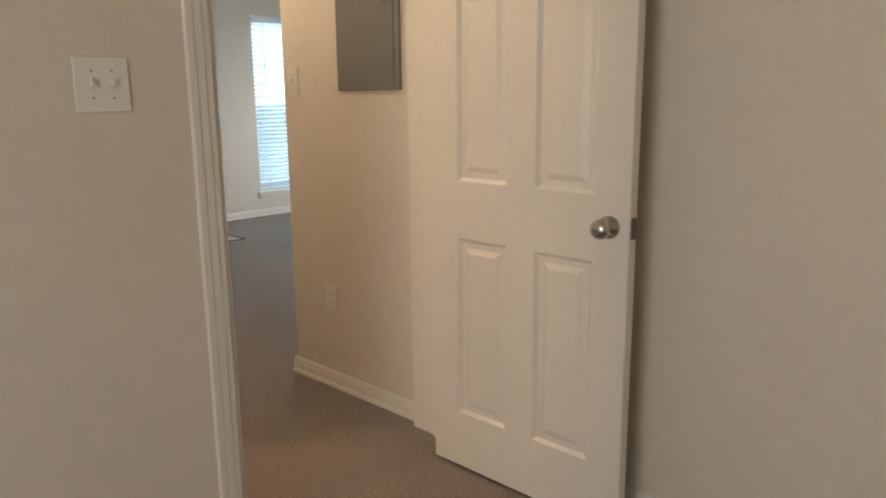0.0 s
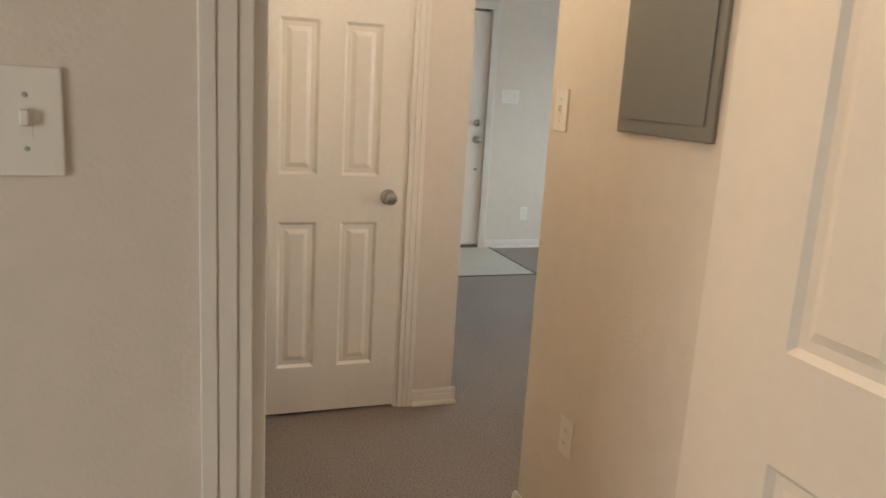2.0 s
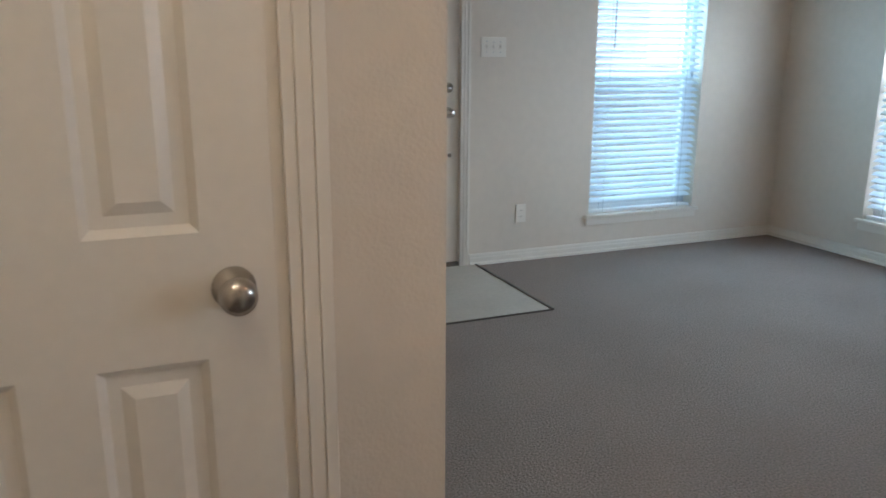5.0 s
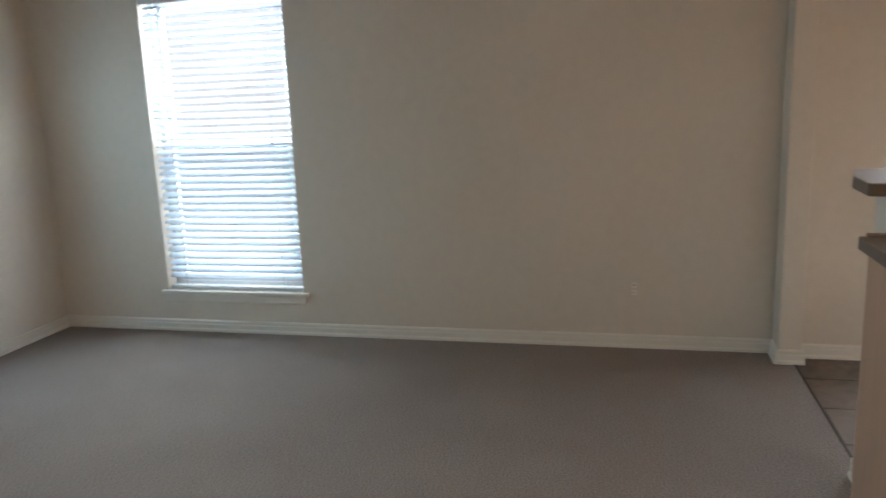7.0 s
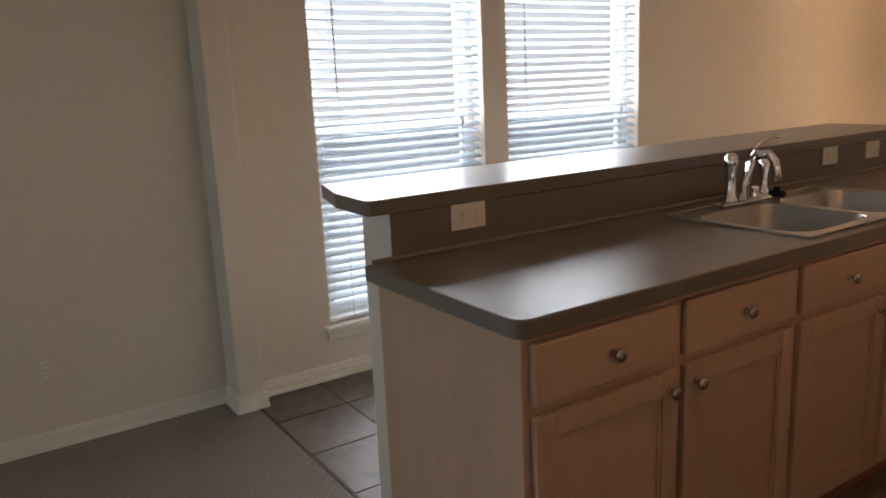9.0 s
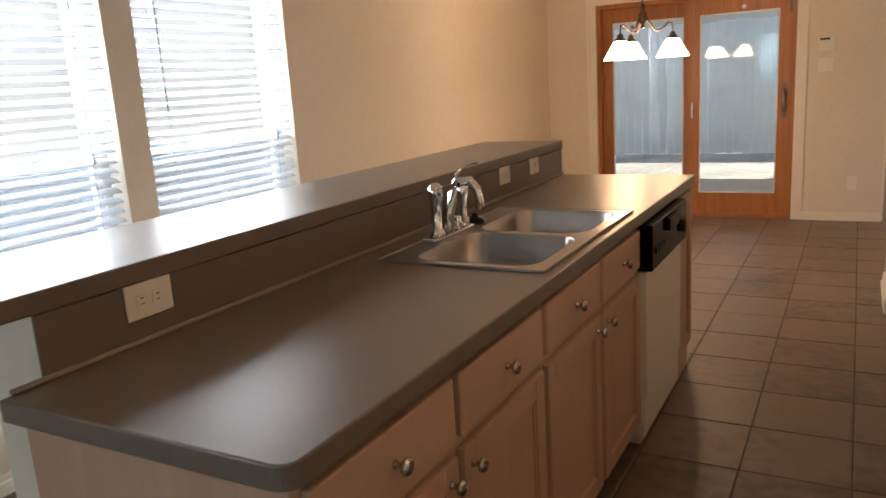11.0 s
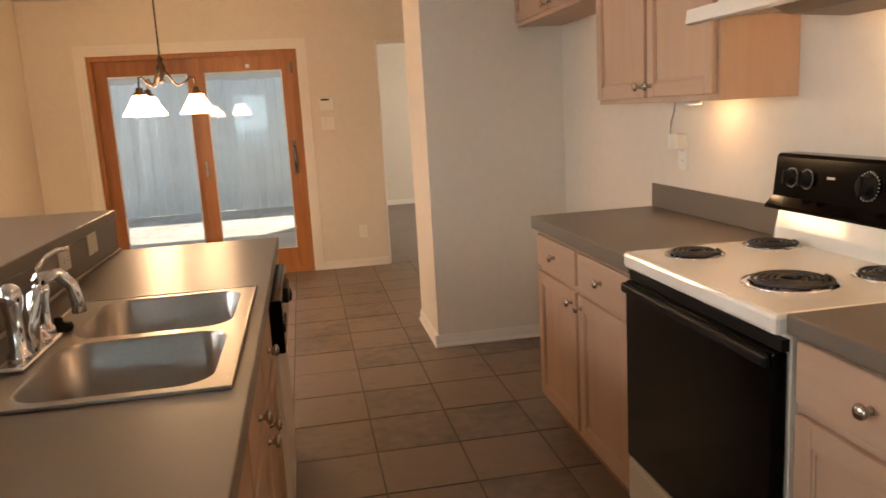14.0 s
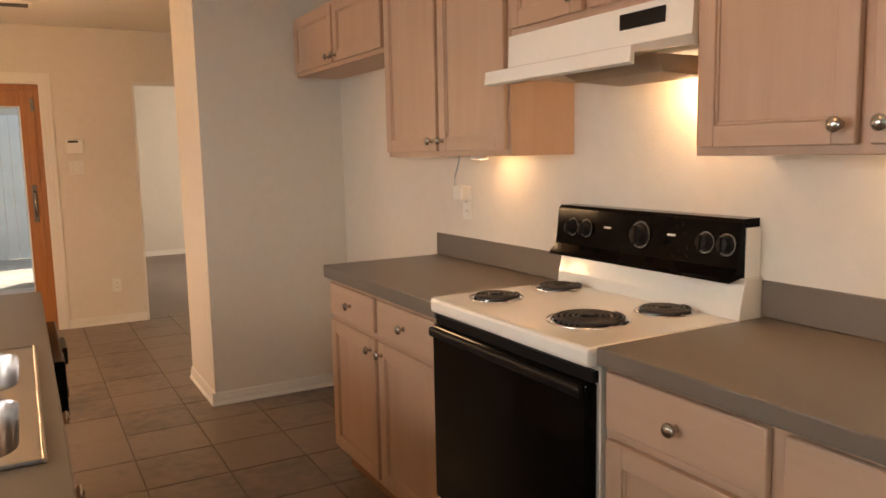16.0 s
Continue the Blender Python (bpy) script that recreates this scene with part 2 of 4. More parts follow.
def thing(name, at, label="", category="", group="", kind=""):
    ob = new(name)
    ob.empty_display_size = 0.05
    ob.location = Vector(at) + SITE["at"]
    ORIGIN[ob] = Vector(at)
    return tagged(ob, label, category, group, kind)


def part(name, bm, material, parent=None, label="", smooth=False):
    """One mesh object under a thing or a part; the bmesh is in world metres."""
    o = ORIGIN[parent] if parent is not None else -SITE["at"]
    bmesh.ops.translate(bm, verts=bm.verts, vec=-o)
    bmesh.ops.recalc_face_normals(bm, faces=bm.faces)
    me = bpy.data.meshes.new(name)
    bm.to_mesh(me)
    bm.free()
    if smooth:
        for p in me.polygons:
            p.use_smooth = True
    me.materials.append(material)
    ob = new(name, me)
    if parent is not None:
        ob.parent = parent
        ORIGIN[ob] = o
    if label:
        ob["label"] = label
    return ob


def bx(bm, x0, x1, y0, y1, z0, z1, bevel=0.0):
    """Adds a box between the corners to bm."""
    x0, x1, y0, y1, z0, z1 = min(x0, x1), max(x0, x1), min(y0, y1), max(y0, y1), min(z0, z1), max(z0, z1)
    v = [bm.verts.new(p) for p in ((x0, y0, z0), (x1, y0, z0), (x1, y1, z0), (x0, y1, z0), (x0, y0, z1), (x1, y0, z1), (x1, y1, z1), (x0, y1, z1))]
    f = [bm.faces.new([v[i] for i in q]) for q in ((3, 2, 1, 0), (4, 5, 6, 7), (0, 1, 5, 4), (1, 2, 6, 5), (2, 3, 7, 6), (3, 0, 4, 7))]
    if bevel:
        edges = list({e for q in f for e in q.edges})
        bmesh.ops.bevel(bm, geom=edges, offset=bevel, segments=2, profile=0.5, affect="EDGES")
    return bm


def box(*a, bevel=0.0):
    return bx(bmesh.new(), *a, bevel=bevel)


def lathe(bm, place, profile, axis="z", seg=20):
    """Turns (radius, height) rows about an axis through place."""
    rings = []
    p = Vector(place)
    for r, h in profile:
        ring = []
        for i in range(seg):
            a = 2 * math.pi * i / seg
            u, w = r * math.cos(a), r * math.sin(a)
            q = {"z": (u, w, h), "x": (h, u, w), "y": (w, h, u)}[axis]
            ring.append(bm.verts.new(p + Vector(q)))
        rings.append(ring)
    for a, b in zip(rings, rings[1:]):
        for i in range(seg):
            bm.faces.new((a[i], a[(i + 1) % seg], b[(i + 1) % seg], b[i]))
    bm.faces.new(rings[0]), bm.faces.new(rings[-1])
    return bm


def tube(bm, pts, r, seg=8):
    """A round bar along the points; r is one radius or one for each point."""
    pts = [Vector(p) for p in pts]
    rings = []
    for i, p in enumerate(pts):
        d = (pts[min(i + 1, len(pts) - 1)] - pts[max(i - 1, 0)]).normalized()
        side = d.cross(Vector((0, 0, 1)) if abs(d.z) < 0.9 else Vector((1, 0, 0))).normalized()
        up = side.cross(d)
        rr = r[i] if isinstance(r, (list, tuple)) else r
        rings.append([bm.verts.new(p + rr * (math.cos(2 * math.pi * k / seg) * side + math.sin(2 * math.pi * k / seg) * up)) for k in range(seg)])
    for a, b in zip(rings, rings[1:]):
        for k in range(seg):
            bm.faces.new((a[k], a[(k + 1) % seg], b[(k + 1) % seg], b[k]))
    bm.faces.new(rings[0]), bm.faces.new(rings[-1])
    return bm


def wall(name, axis, p0, p1, a0, a1, z1=2.46, holes=(), z0=0.0, material=None, label="cream painted wall with light orange-peel texture"):
    """A wall between p0 and p1 on its axis, from a0 to a1 along it, with holes (a, b, z, top) right through."""
    us = sorted({a0, a1, *[h[0] for h in holes], *[h[1] for h in holes]})
    zs = sorted({z0, z1, *[h[2] for h in holes], *[h[3] for h in holes]})
    nu, nz = len(us) - 1, len(zs) - 1

    def solid(i, k):
        if not (0 <= i < nu and 0 <= k < nz):
            return False
        u, z = (us[i] + us[i + 1]) / 2, (zs[k] + zs[k + 1]) / 2
        return not any(h[0] < u < h[1] and h[2] < z < h[3] for h in holes)
    bm = bmesh.new()

    def quad(*c):
        bm.faces.new([bm.verts.new((p, u, z) if axis == "x" else (u, p, z)) for p, u, z in c])
    for i in range(nu):
        for k in range(nz):
            if not solid(i, k):
                continue
            ua, ub, za, zb = us[i], us[i + 1], zs[k], zs[k + 1]
            for p in (p0, p1):
                quad((p, ua, za), (p, ub, za), (p, ub, zb), (p, ua, zb))
            if not solid(i - 1, k):
                quad((p0, ua, za), (p1, ua, za), (p1, ua, zb), (p0, ua, zb))
            if not solid(i + 1, k):
                quad((p0, ub, za), (p1, ub, za), (p1, ub, zb), (p0, ub, zb))
            if not solid(i, k - 1):
                quad((p0, ua, za), (p1, ua, za), (p1, ub, za), (p0, ub, za))
            if not solid(i, k + 1):
                quad((p0, ua, zb), (p1, ua, zb), (p1, ub, zb), (p0, ub, zb))
    bmesh.ops.remove_doubles(bm, verts=bm.verts, dist=1e-5)
    return tagged(part(name, bm, material or M_WALL), label, "wall", kind="structure")


def baseboard(axis, face, out, a0, a1, h=0.072):
    """A baseboard with a rounded top and a quarter-round shoe; out is +1 or -1."""
    bm = bmesh.new()
    prof = [(0, 0), (0.022, 0), (0.020, 0.012), (0.013, 0.020), (0.013, h - 0.028), (0.010, h - 0.020), (0.010, h - 0.010), (0.005, h), (0, h)]
    ends = []
    for a in (a0, a1):
        ends.append([bm.verts.new((face + out * d, a, z) if axis == "x" else (a, face + out * d, z)) for d, z in prof])
    n = len(prof)
    for i in range(n):
        bm.faces.new((ends[0][i], ends[0][(i + 1) % n], ends[1][(i + 1) % n], ends[1][i]))
    bm.faces.new(ends[0]), bm.faces.new(ends[1])
    return tagged(part("baseboard", bm, M_TRIM), "white painted baseboard along the foot of the wall", "baseboard", kind="structure")


# ---- structure: floors, walls, ceiling ----
H = 2.46
tagged(part("carpet_floor", box(-4.55, 3.3, -3.72, 0.72, -0.12, 0.0), M_CARPET), "taupe looped carpet floor of the living room and hall", "carpet", kind="structure")
tagged(part("bedroom_carpet", box(-0.52, 3.3, 0.72, 5.4, -0.12, 0.0), M_CARPET), "taupe looped carpet floor of the bedroom and hall", "carpet", kind="structure")
tagged(part("back_room_carpet", box(-2.2, 2.0, 7.42, 11.9, -0.12, 0.0), M_CARPET), "taupe carpet floor of the back room", "carpet", kind="structure")
tile_floor = tagged(part("tile_floor", box(-4.55, -0.52, 0.72, 7.42, -0.12, -0.004), M_GROUT), "brown slate-look floor tiles with dark grout", "tile floor", kind="structure")
tagged(part("tile_edge_trim", box(-4.44, -3.16, 0.720, 0.73, -0.01, 0.003, bevel=0.001), M_GROUT), "dark metal strip between carpet and tile", "trim", kind="structure")
tagged(part("entry_floor", box(-2.070, -0.60, -3.67, -2.705, -0.05, 0.005), M_ENTRY), "pale vinyl entry floor in front of the door", "entry floor", kind="structure")
tagged(part("entry_edge_trim", bx(box(-2.088, -2.070, -3.66, -2.697, -0.02, 0.012, bevel=0.004), -2.070, -0.60, -2.705, -2.697, -0.02, 0.008), M_HINGE), "dark strip along the edge of the entry floor", "trim", kind="structure")
tagged(part("ceiling", box(-4.9, 3.5, -3.9, 12.1, H, H + 0.12), M_CEIL), "off-white textured ceiling", "ceiling", kind="structure")

WA = (-3.762, -2.905, 0.262, 2.05)
WB = (-2.899, -1.987, 0.262, 2.05)
WC = (1.145, 2.090, 0.262, 2.05)
WD = (2.245, 3.235, 0.262, 2.05)
wall("wall_south", "y", -3.83, -3.67, -4.66, -0.575, H, [(*WA,), (-1.970, -1.050, 0.0, 2.04)])
wall("wall_west_living", "x", -4.66, -4.50, -3.67, 0.68, H, [(*WB,)])
wall("wall_west_dining", "x", -4.62, -4.44, 0.68, 7.25, H, [(*WC,), (*WD,)])
tagged(part("pilaster", box(-4.615, -4.335, 0.645, 0.755, 0, H, bevel=0.004), M_WALL), "cream painted wall pilaster", "pilaster", kind="structure")
site(NORTH)
wall("wall_north", "y", 7.25, 7.41, -4.74, -0.585, H, [(-3.92, -2.17, 0.0, 2.00), (-1.455, -0.64, 0.0, 2.02)])
site(NONE)
wall("wall_kitchen_hall", "x", -0.69, -0.491, 0.352, 7.25, H)
site(CLOSET)
wall("wall_closet", "y", -0.575, -0.475, -0.717, 0.445, H, [(-0.462, 0.182, 0.0, 2.04)])
wall("wall_closet_side", "x", -0.717, -0.617, -3.70, -0.575, H)
wall("wall_closet_back", "y", -1.30, -1.20, -0.665, 0.445, H)
site(HALL)
wall("wall_hall_bath", "x", 0.375, 0.475, -1.20, 1.42, H, [(0.895, 1.40, 0.0, 2.04)])
wall("wall_bedroom", "y", 1.42, 1.69, -0.585, 3.3, H, [(-0.55, 0.40, 0.0, 2.04)])
wall("wall_bedroom_north", "y", 5.3, 5.4, -0.585, 3.3, H)
wall("wall_bedroom_east", "x", 3.2, 3.3, -1.3, 5.3, H, [(2.75, 4.05, 0.5, 2.1)])
wall("wall_bath_south", "y", -0.22, -0.12, 0.475, 3.2, H)
site(NORTH)
wall("wall_back_room_north", "y", 11.8, 11.9, -2.2, 2.0, H)
wall("wall_back_room_west", "x", -2.3, -2.2, 7.41, 11.9, H)
wall("wall_back_room_east", "x", 1.7, 1.8, 7.41, 11.8, H, [(8.9, 10.3, 0.7, 2.1)])
wall("wall_back_room_south", "y", 7.25, 7.41, -0.585, 1.8, H)
site(KITCHEN)
pantry = wall("wall_pantry", "y", 4.555, 5.20, -1.495, -0.64, H, label="cream painted wall block beside the refrigerator recess")

site(NONE)
baseboard("y", -3.67, 1, -4.50, -2.035)
baseboard("x", -4.50, 1, -3.67, 0.645)
baseboard("x", -4.335, 1, 0.630, 0.77)
baseboard("y", 0.645, -1, -4.50, -4.317)
baseboard("x", -4.44, 1, 0.755, 7.25)
site(NORTH)
baseboard("y", 7.25, -1, -4.41, -4.0)
baseboard("y", 7.25, -1, -2.08, -1.47)
site(KITCHEN)
baseboard("y", 4.555, -1, -1.515, -0.64)
baseboard("x", -1.495, -1, 4.54, 5.20)
site(CLOSET)
baseboard("y", -0.475, 1, -0.732, -0.53)
baseboard("x", -0.717, -1, -3.70, -0.46)
baseboard("y", -0.475, 1, 0.25, 0.345)
site(HALL)
baseboard("x", 0.375, -1, -0.33, 0.84)
baseboard("x", -0.585, 1, 0.562, 1.40)
baseboard("y", 0.577, -1, -0.80, -0.57)
baseboard("y", 1.69, 1, 0.468, 3.2)
baseboard("x", -0.585, 1, 1.76, 5.3)
site(NORTH)
baseboard("y", 11.80, -1, -2.2, 1.7)
site(KITCHEN)
baseboard("x", -3.14, -1, 0.677, 3.47)
baseboard("y", 0.692, -1, -3.155, -2.97)
site(NONE)


def casing(axis, face, out, a0, a1, top, w=0.065, d=0.016, label="white painted door casing"):
    """Three-sided moulded casing round an opening."""
    ob = thing("door_casing", (face, a0, 0) if axis == "x" else (a0, face, 0), label, "door casing", kind="structure")

    def bar(n, u0, u1, z0, z1, vertical):
        bm = bmesh.new()
        for k, (s0, s1, dd) in enumerate(((0.0, 0.30, 0.65), (0.30, 0.68, 0.85), (0.68, 1.0, 1.0))):
            if vertical == "l":
                q = (u1 - (u1 - u0) * s1, u1 - (u1 - u0) * s0, z0, z1)
            elif vertical == "r":
                q = (u0 + (u1 - u0) * s0, u0 + (u1 - u0) * s1, z0, z1)
            else:
                q = (u0, u1, z0 + (z1 - z0) * s0, z0 + (z1 - z0) * s1)
            lo, hi = face, face + out * d * dd
            if axis == "x":
                bx(bm, lo, hi, q[0], q[1], q[2], q[3], bevel=0.002)
            else:
                bx(bm, q[0], q[1], lo, hi, q[2], q[3], bevel=0.002)
        part(n, bm, M_TRIM, ob)
    bar("side_casing", a0 - w, a0, 0, top + w, "l")
    bar("side_casing", a1, a1 + w, 0, top + w, "r")
    bar("head_casing", a0, a1, top, top + w, "h")
    return ob


def jamb(axis, p0, p1, a0, a1, top, d=0.018, label="white painted door jamb"):
    ob = thing("door_jamb", (p0, a0, 0) if axis == "x" else (a0, p0, 0), label, "door jamb", kind="structure")
    for n, u0, u1, z0, z1 in (("side_jamb", a0, a0 + d, 0, top), ("side_jamb", a1 - d, a1, 0, top), ("head_jamb", a0 + d, a1 - d, top - d, top)):
        q = (p0, p1, u0, u1) if axis == "x" else (u0, u1, p0, p1)
        part(n, box(*q, z0, z1, bevel=0.001), M_TRIM, ob)
    mid = (p0 + p1) / 2
    for u0, u1 in ((a0 + d, a0 + d + 0.011), (a1 - d - 0.011, a1 - d)):
        q = (mid - 0.016, mid + 0.016, u0, u1) if axis == "x" else (u0, u1, mid - 0.016, mid + 0.016)
        part("door_stop", box(*q, 0, top - d), M_TRIM, ob)
    return ob


def door_knob(place, axis, out, parent, material=None):
    """A round knob on its rose; out is the way that it sticks out along the axis."""
    o = out
    bm = lathe(bmesh.new(), place, [(0.032, 0), (0.032, o * 0.006), (0.012, o * 0.012), (0.011, o * 0.028), (0.022, o * 0.034), (0.028, o * 0.046), (0.026, o * 0.058), (0.014, o * 0.066), (0.002, o * 0.067)], axis, 24)
    return part("door_knob", bm, material or M_NICKEL, parent, "brushed metal door knob", True)


def panel_door(name, m, w, label, knob_side=1, knob_faces=(1, -1), hinges=True, h=2.02):
    """A moulded six-panel door, hinge edge at x = 0, front to +y, set at the pose m."""
    ob = thing(name, (0, 0, 0), label, "door", kind="structure")
    t = 0.035
    s = 0.105 * w / 0.62 if w < 0.7 else 0.115
    mul = s * 0.95
    pw = (w - 2 * s - mul) / 2
    rows = ((0.20, 0.815), (1.005, 1.60), (1.70, h - 0.11))
    bm = bmesh.new()
    cols = ((s, s + pw), (s + pw + mul, w - s))
    bx(bm, 0, s, -t / 2, t / 2, 0, h), bx(bm, w - s, w, -t / 2, t / 2, 0, h)
    zs = [0] + [z for r in rows for z in r] + [h]
    for z0, z1 in zip(zs[::2], zs[1::2]):
        bx(bm, s, w - s, -t / 2, t / 2, z0, z1)
    for z0, z1 in rows:
        bx(bm, s + pw, s + pw + mul, -t / 2, t / 2, z0, z1)
    part("door_leaf", bm, M_DOOR, ob)
    for z0, z1 in rows:
        for c0, c1 in cols:
            bm = bmesh.new()
            for sgn in (1, -1):
                lev = [(0.0, t / 2), (0.012, t / 2 - 0.011), (0.030, t / 2 - 0.011), (0.048, t / 2 - 0.003)]
                loops = [[bm.verts.new((x, sgn * y, z)) for x, z in ((c0 + d, z0 + d), (c1 - d, z0 + d), (c1 - d, z1 - d), (c0 + d, z1 - d))] for d, y in lev]
                for a, b in zip(loops, loops[1:]):
                    for i in range(4):
                        bm.faces.new((a[i], a[(i + 1) % 4], b[(i + 1) % 4], b[i]))
                bm.faces.new(loops[-1])
            part("door_panel", bm, M_DOOR, ob)
    for f in knob_faces:
        door_knob((w - 0.062, f * t / 2, 0.92), "y", f, ob)
    part("latch_plate", box(w - 0.001, w + 0.003, -0.012, 0.012, 0.89, 0.95), M_HINGE, ob, "dark metal latch plate")
    if hinges:
        for z in (0.25, 1.05, 1.80):
            part("hinge", lathe(bmesh.new(), (-0.004, t / 2 + 0.004, z - 0.05), [(0.006, 0), (0.006, 0.10)], "z", 10), M_NICKEL, ob, "small metal hinge knuckle")
    ob.matrix_world = Matrix.Translation(SITE["at"]) @ m
    return ob


# ---- doors ----
site(HALL)
panel_door("bedroom_door", pose(-0.442, 1.665, 0.012, 0, 0, 89.8) @ pose(0, -0.018, 0), 0.75, "white six-panel bedroom door standing open, with a metal knob")
jamb("y", 1.42, 1.69, -0.55, 0.40, 2.04)
casing("y", 1.69, 1, -0.55, 0.40, 2.04)
site(CLOSET)
panel_door("closet_door", pose(0.168, -0.510, 0.014, 0, 0, 180) @ pose(0, -0.018, 0), 0.612, "closed white six-panel closet door with a round metal knob", knob_faces=(-1,))
jamb("y", -0.575, -0.475, -0.462, 0.182, 2.04)
casing("y", -0.475, 1, -0.462, 0.182, 2.04)
site(HALL)
jamb("x", 0.375, 0.475, 0.895, 1.40, 2.04)
casing("x", 0.375, -1, 0.895, 1.40, 2.04, w=0.055)
strike = thing("strike_plate", (0.44, 0.913, 1.04), "small metal strike plate on the bathroom door jamb", "strike plate")
part("plate", box(0.432, 0.474, 0.913, 0.916, 1.005, 1.071, bevel=0.001), M_NICKEL, strike)
part("latch_hole", box(0.444, 0.462, 0.916, 0.9175, 1.023, 1.053), M_SLOT, strike)

site(ENTRY)
front_door = thing("front_door", (-1.56, -3.74, 0), "closed white front door with deadbolt and knob", "door", kind="structure")
part("door_leaf", box(-2.065, -1.185, -3.765, -3.72, 0.03, 2.02, bevel=0.003), M_DOOR, front_door)
door_knob((-2.01, -3.72, 0.955), "y", 1, front_door)
part("deadbolt", lathe(bmesh.new(), (-2.01, -3.72, 1.10), [(0.030, 0), (0.030, 0.012), (0.020, 0.018), (0.018, 0.030), (0.003, 0.031)], "y"), M_NICKEL, front_door, "round metal deadbolt", True)
part("small_bolt", lathe(bmesh.new(), (-2.02, -3.72, 0.70), [(0.012, 0), (0.012, 0.010), (0.003, 0.012)], "y"), M_NICKEL, front_door)
part("threshold", box(-2.085, -1.165, -3.80, -3.70, 0, 0.028, bevel=0.004), M_HINGE, front_door, "dark metal threshold")
part("weather_strip", bx(box(-2.085, -2.065, -3.74, -3.725, 0.03, 2.03), -1.185, -1.165, -3.74, -3.725, 0.03, 2.03), M_TRIM, front_door)
part("outer_panel", box(-2.085, -1.165, -3.84, -3.80, 0.0, 2.04), M_DOOR, front_door)
casing("y", -3.70, 1, -2.085, -1.165, 2.04, w=0.06)
site(NORTH)
casing("y", 7.25, -1, -3.92, -2.17, 2.00, w=0.09, label="white painted casing round the patio door")
casing("y", 7.25, -1, -1.455, -0.64, 2.02, w=0.02, d=0.006, label="thin white trim round an open doorway")


site(NONE)


# ---- windows with blinds ----
def window(n, axis, face, out, a0, a1, z0, z1, depth=0.16):
    """A single-hung vinyl window set back in the wall; out points into the room."""
    def q(d0, d1, u0, u1):
        lo, hi = face - out * d0, face - out * d1
        return (lo, hi, u0, u1) if axis == "x" else (u0, u1, lo, hi)
    at = (face, (a0 + a1) / 2, z0) if axis == "x" else ((a0 + a1) / 2, face, z0)
    ob = thing(f"window_{n}", at, "tall white single-hung window behind a blind", "window", kind="structure")
    zm = (z0 + z1) / 2
    fr = bmesh.new()
    for u0, u1, b0, b1 in ((a0, a0 + 0.04, z0, z1), (a1 - 0.04, a1, z0, z1), (a0 + 0.04, a1 - 0.04, z0, z0 + 0.04), (a0 + 0.04, a1 - 0.04, z1 - 0.04, z1)):
        bx(fr, *q(0.095, 0.155, u0, u1), b0, b1)
    part("window_frame", fr, M_PVC, ob)
    for nm, d0, d1, b0, b1 in (("lower_sash", 0.10, 0.125, z0 + 0.04, zm + 0.02), ("upper_sash", 0.127, 0.15, zm - 0.02, z1 - 0.04)):
        bm = bmesh.new()
        for u0, u1, c0, c1 in ((a0 + 0.04, a0 + 0.075, b0, b1), (a1 - 0.075, a1 - 0.04, b0, b1), (a0 + 0.075, a1 - 0.075, b0, b0 + 0.04), (a0 + 0.075, a1 - 0.075, b1 - 0.04, b1)):
            bx(bm, *q(d0, d1, u0, u1), c0, c1)
        sash = part(nm, bm, M_PVC, ob)
        pane = part("pane", box(*q(d0 + 0.008, d0 + 0.012, a0 + 0.07, a1 - 0.07), b0 + 0.035, b1 - 0.035), M_GLASS, sash)
        pane.visible_shadow = False
    part("insect_screen", box(*q(0.1565, 0.1575, a0 + 0.03, a1 - 0.03), z0 + 0.03, zm), M_SCREEN, ob, "dark fine insect screen")
    part("window_sill", box(*q(-0.032, 0.095, a0 - 0.035, a1 + 0.035), z0 - 0.022, z0 + 0.002, bevel=0.004), M_TRIM, ob, "white painted window sill")
    part("apron", box(*q(-0.014, 0.0, a0 - 0.02, a1 + 0.02), z0 - 0.07, z0 - 0.022, bevel=0.003), M_TRIM, ob)

    bl = thing("window_blind", at, "white horizontal slat blind lowered over the window, slats tilted open", "window blind", "window blinds")
    part("headrail", box(*q(0.012, 0.062, a0 + 0.006, a1 - 0.006), z1 - 0.055, z1 - 0.003, bevel=0.003), M_PVC, bl)
    part("valance", box(*q(0.002, 0.010, a0 + 0.004, a1 - 0.004), z1 - 0.070, z1 - 0.004, bevel=0.002), M_PVC, bl)
    part("bottom_rail", box(*q(0.016, 0.060, a0 + 0.010, a1 - 0.010), z0 + 0.006, z0 + 0.026, bevel=0.004), M_PVC, bl)
    pitch, zt = 0.0425, z1 - 0.085
    count = int((zt - z0 - 0.04) / pitch)
    L = a1 - a0 - 0.024
    bm = bmesh.new()
    ring = []
    for e in (-L / 2, L / 2):
        ring.append([bm.verts.new((y, e, z) if axis == "x" else (e, y, z)) for y, z in
                     [(out * d, 0.004 * (1 - (d / 0.025) ** 2) + th) for th in (0.0013, -0.0013) for d in ((-0.025, -0.0125, 0, 0.0125, 0.025) if th > 0 else (0.025, 0.0125, 0, -0.0125, -0.025))]])
    for i in range(10):
        bm.faces.new((ring[0][i], ring[0][(i + 1) % 10], ring[1][(i + 1) % 10], ring[1][i]))
    bm.faces.new(ring[0]), bm.faces.new(ring[1])
    bmesh.ops.recalc_face_normals(bm, faces=bm.faces)
    me = bpy.data.meshes.new("slat")
    bm.to_mesh(me), bm.free()
    me.materials.append(M_SLAT)
    mid = Vector((face - out * 0.038, (a0 + a1) / 2, 0) if axis == "x" else ((a0 + a1) / 2, face - out * 0.038, 0))
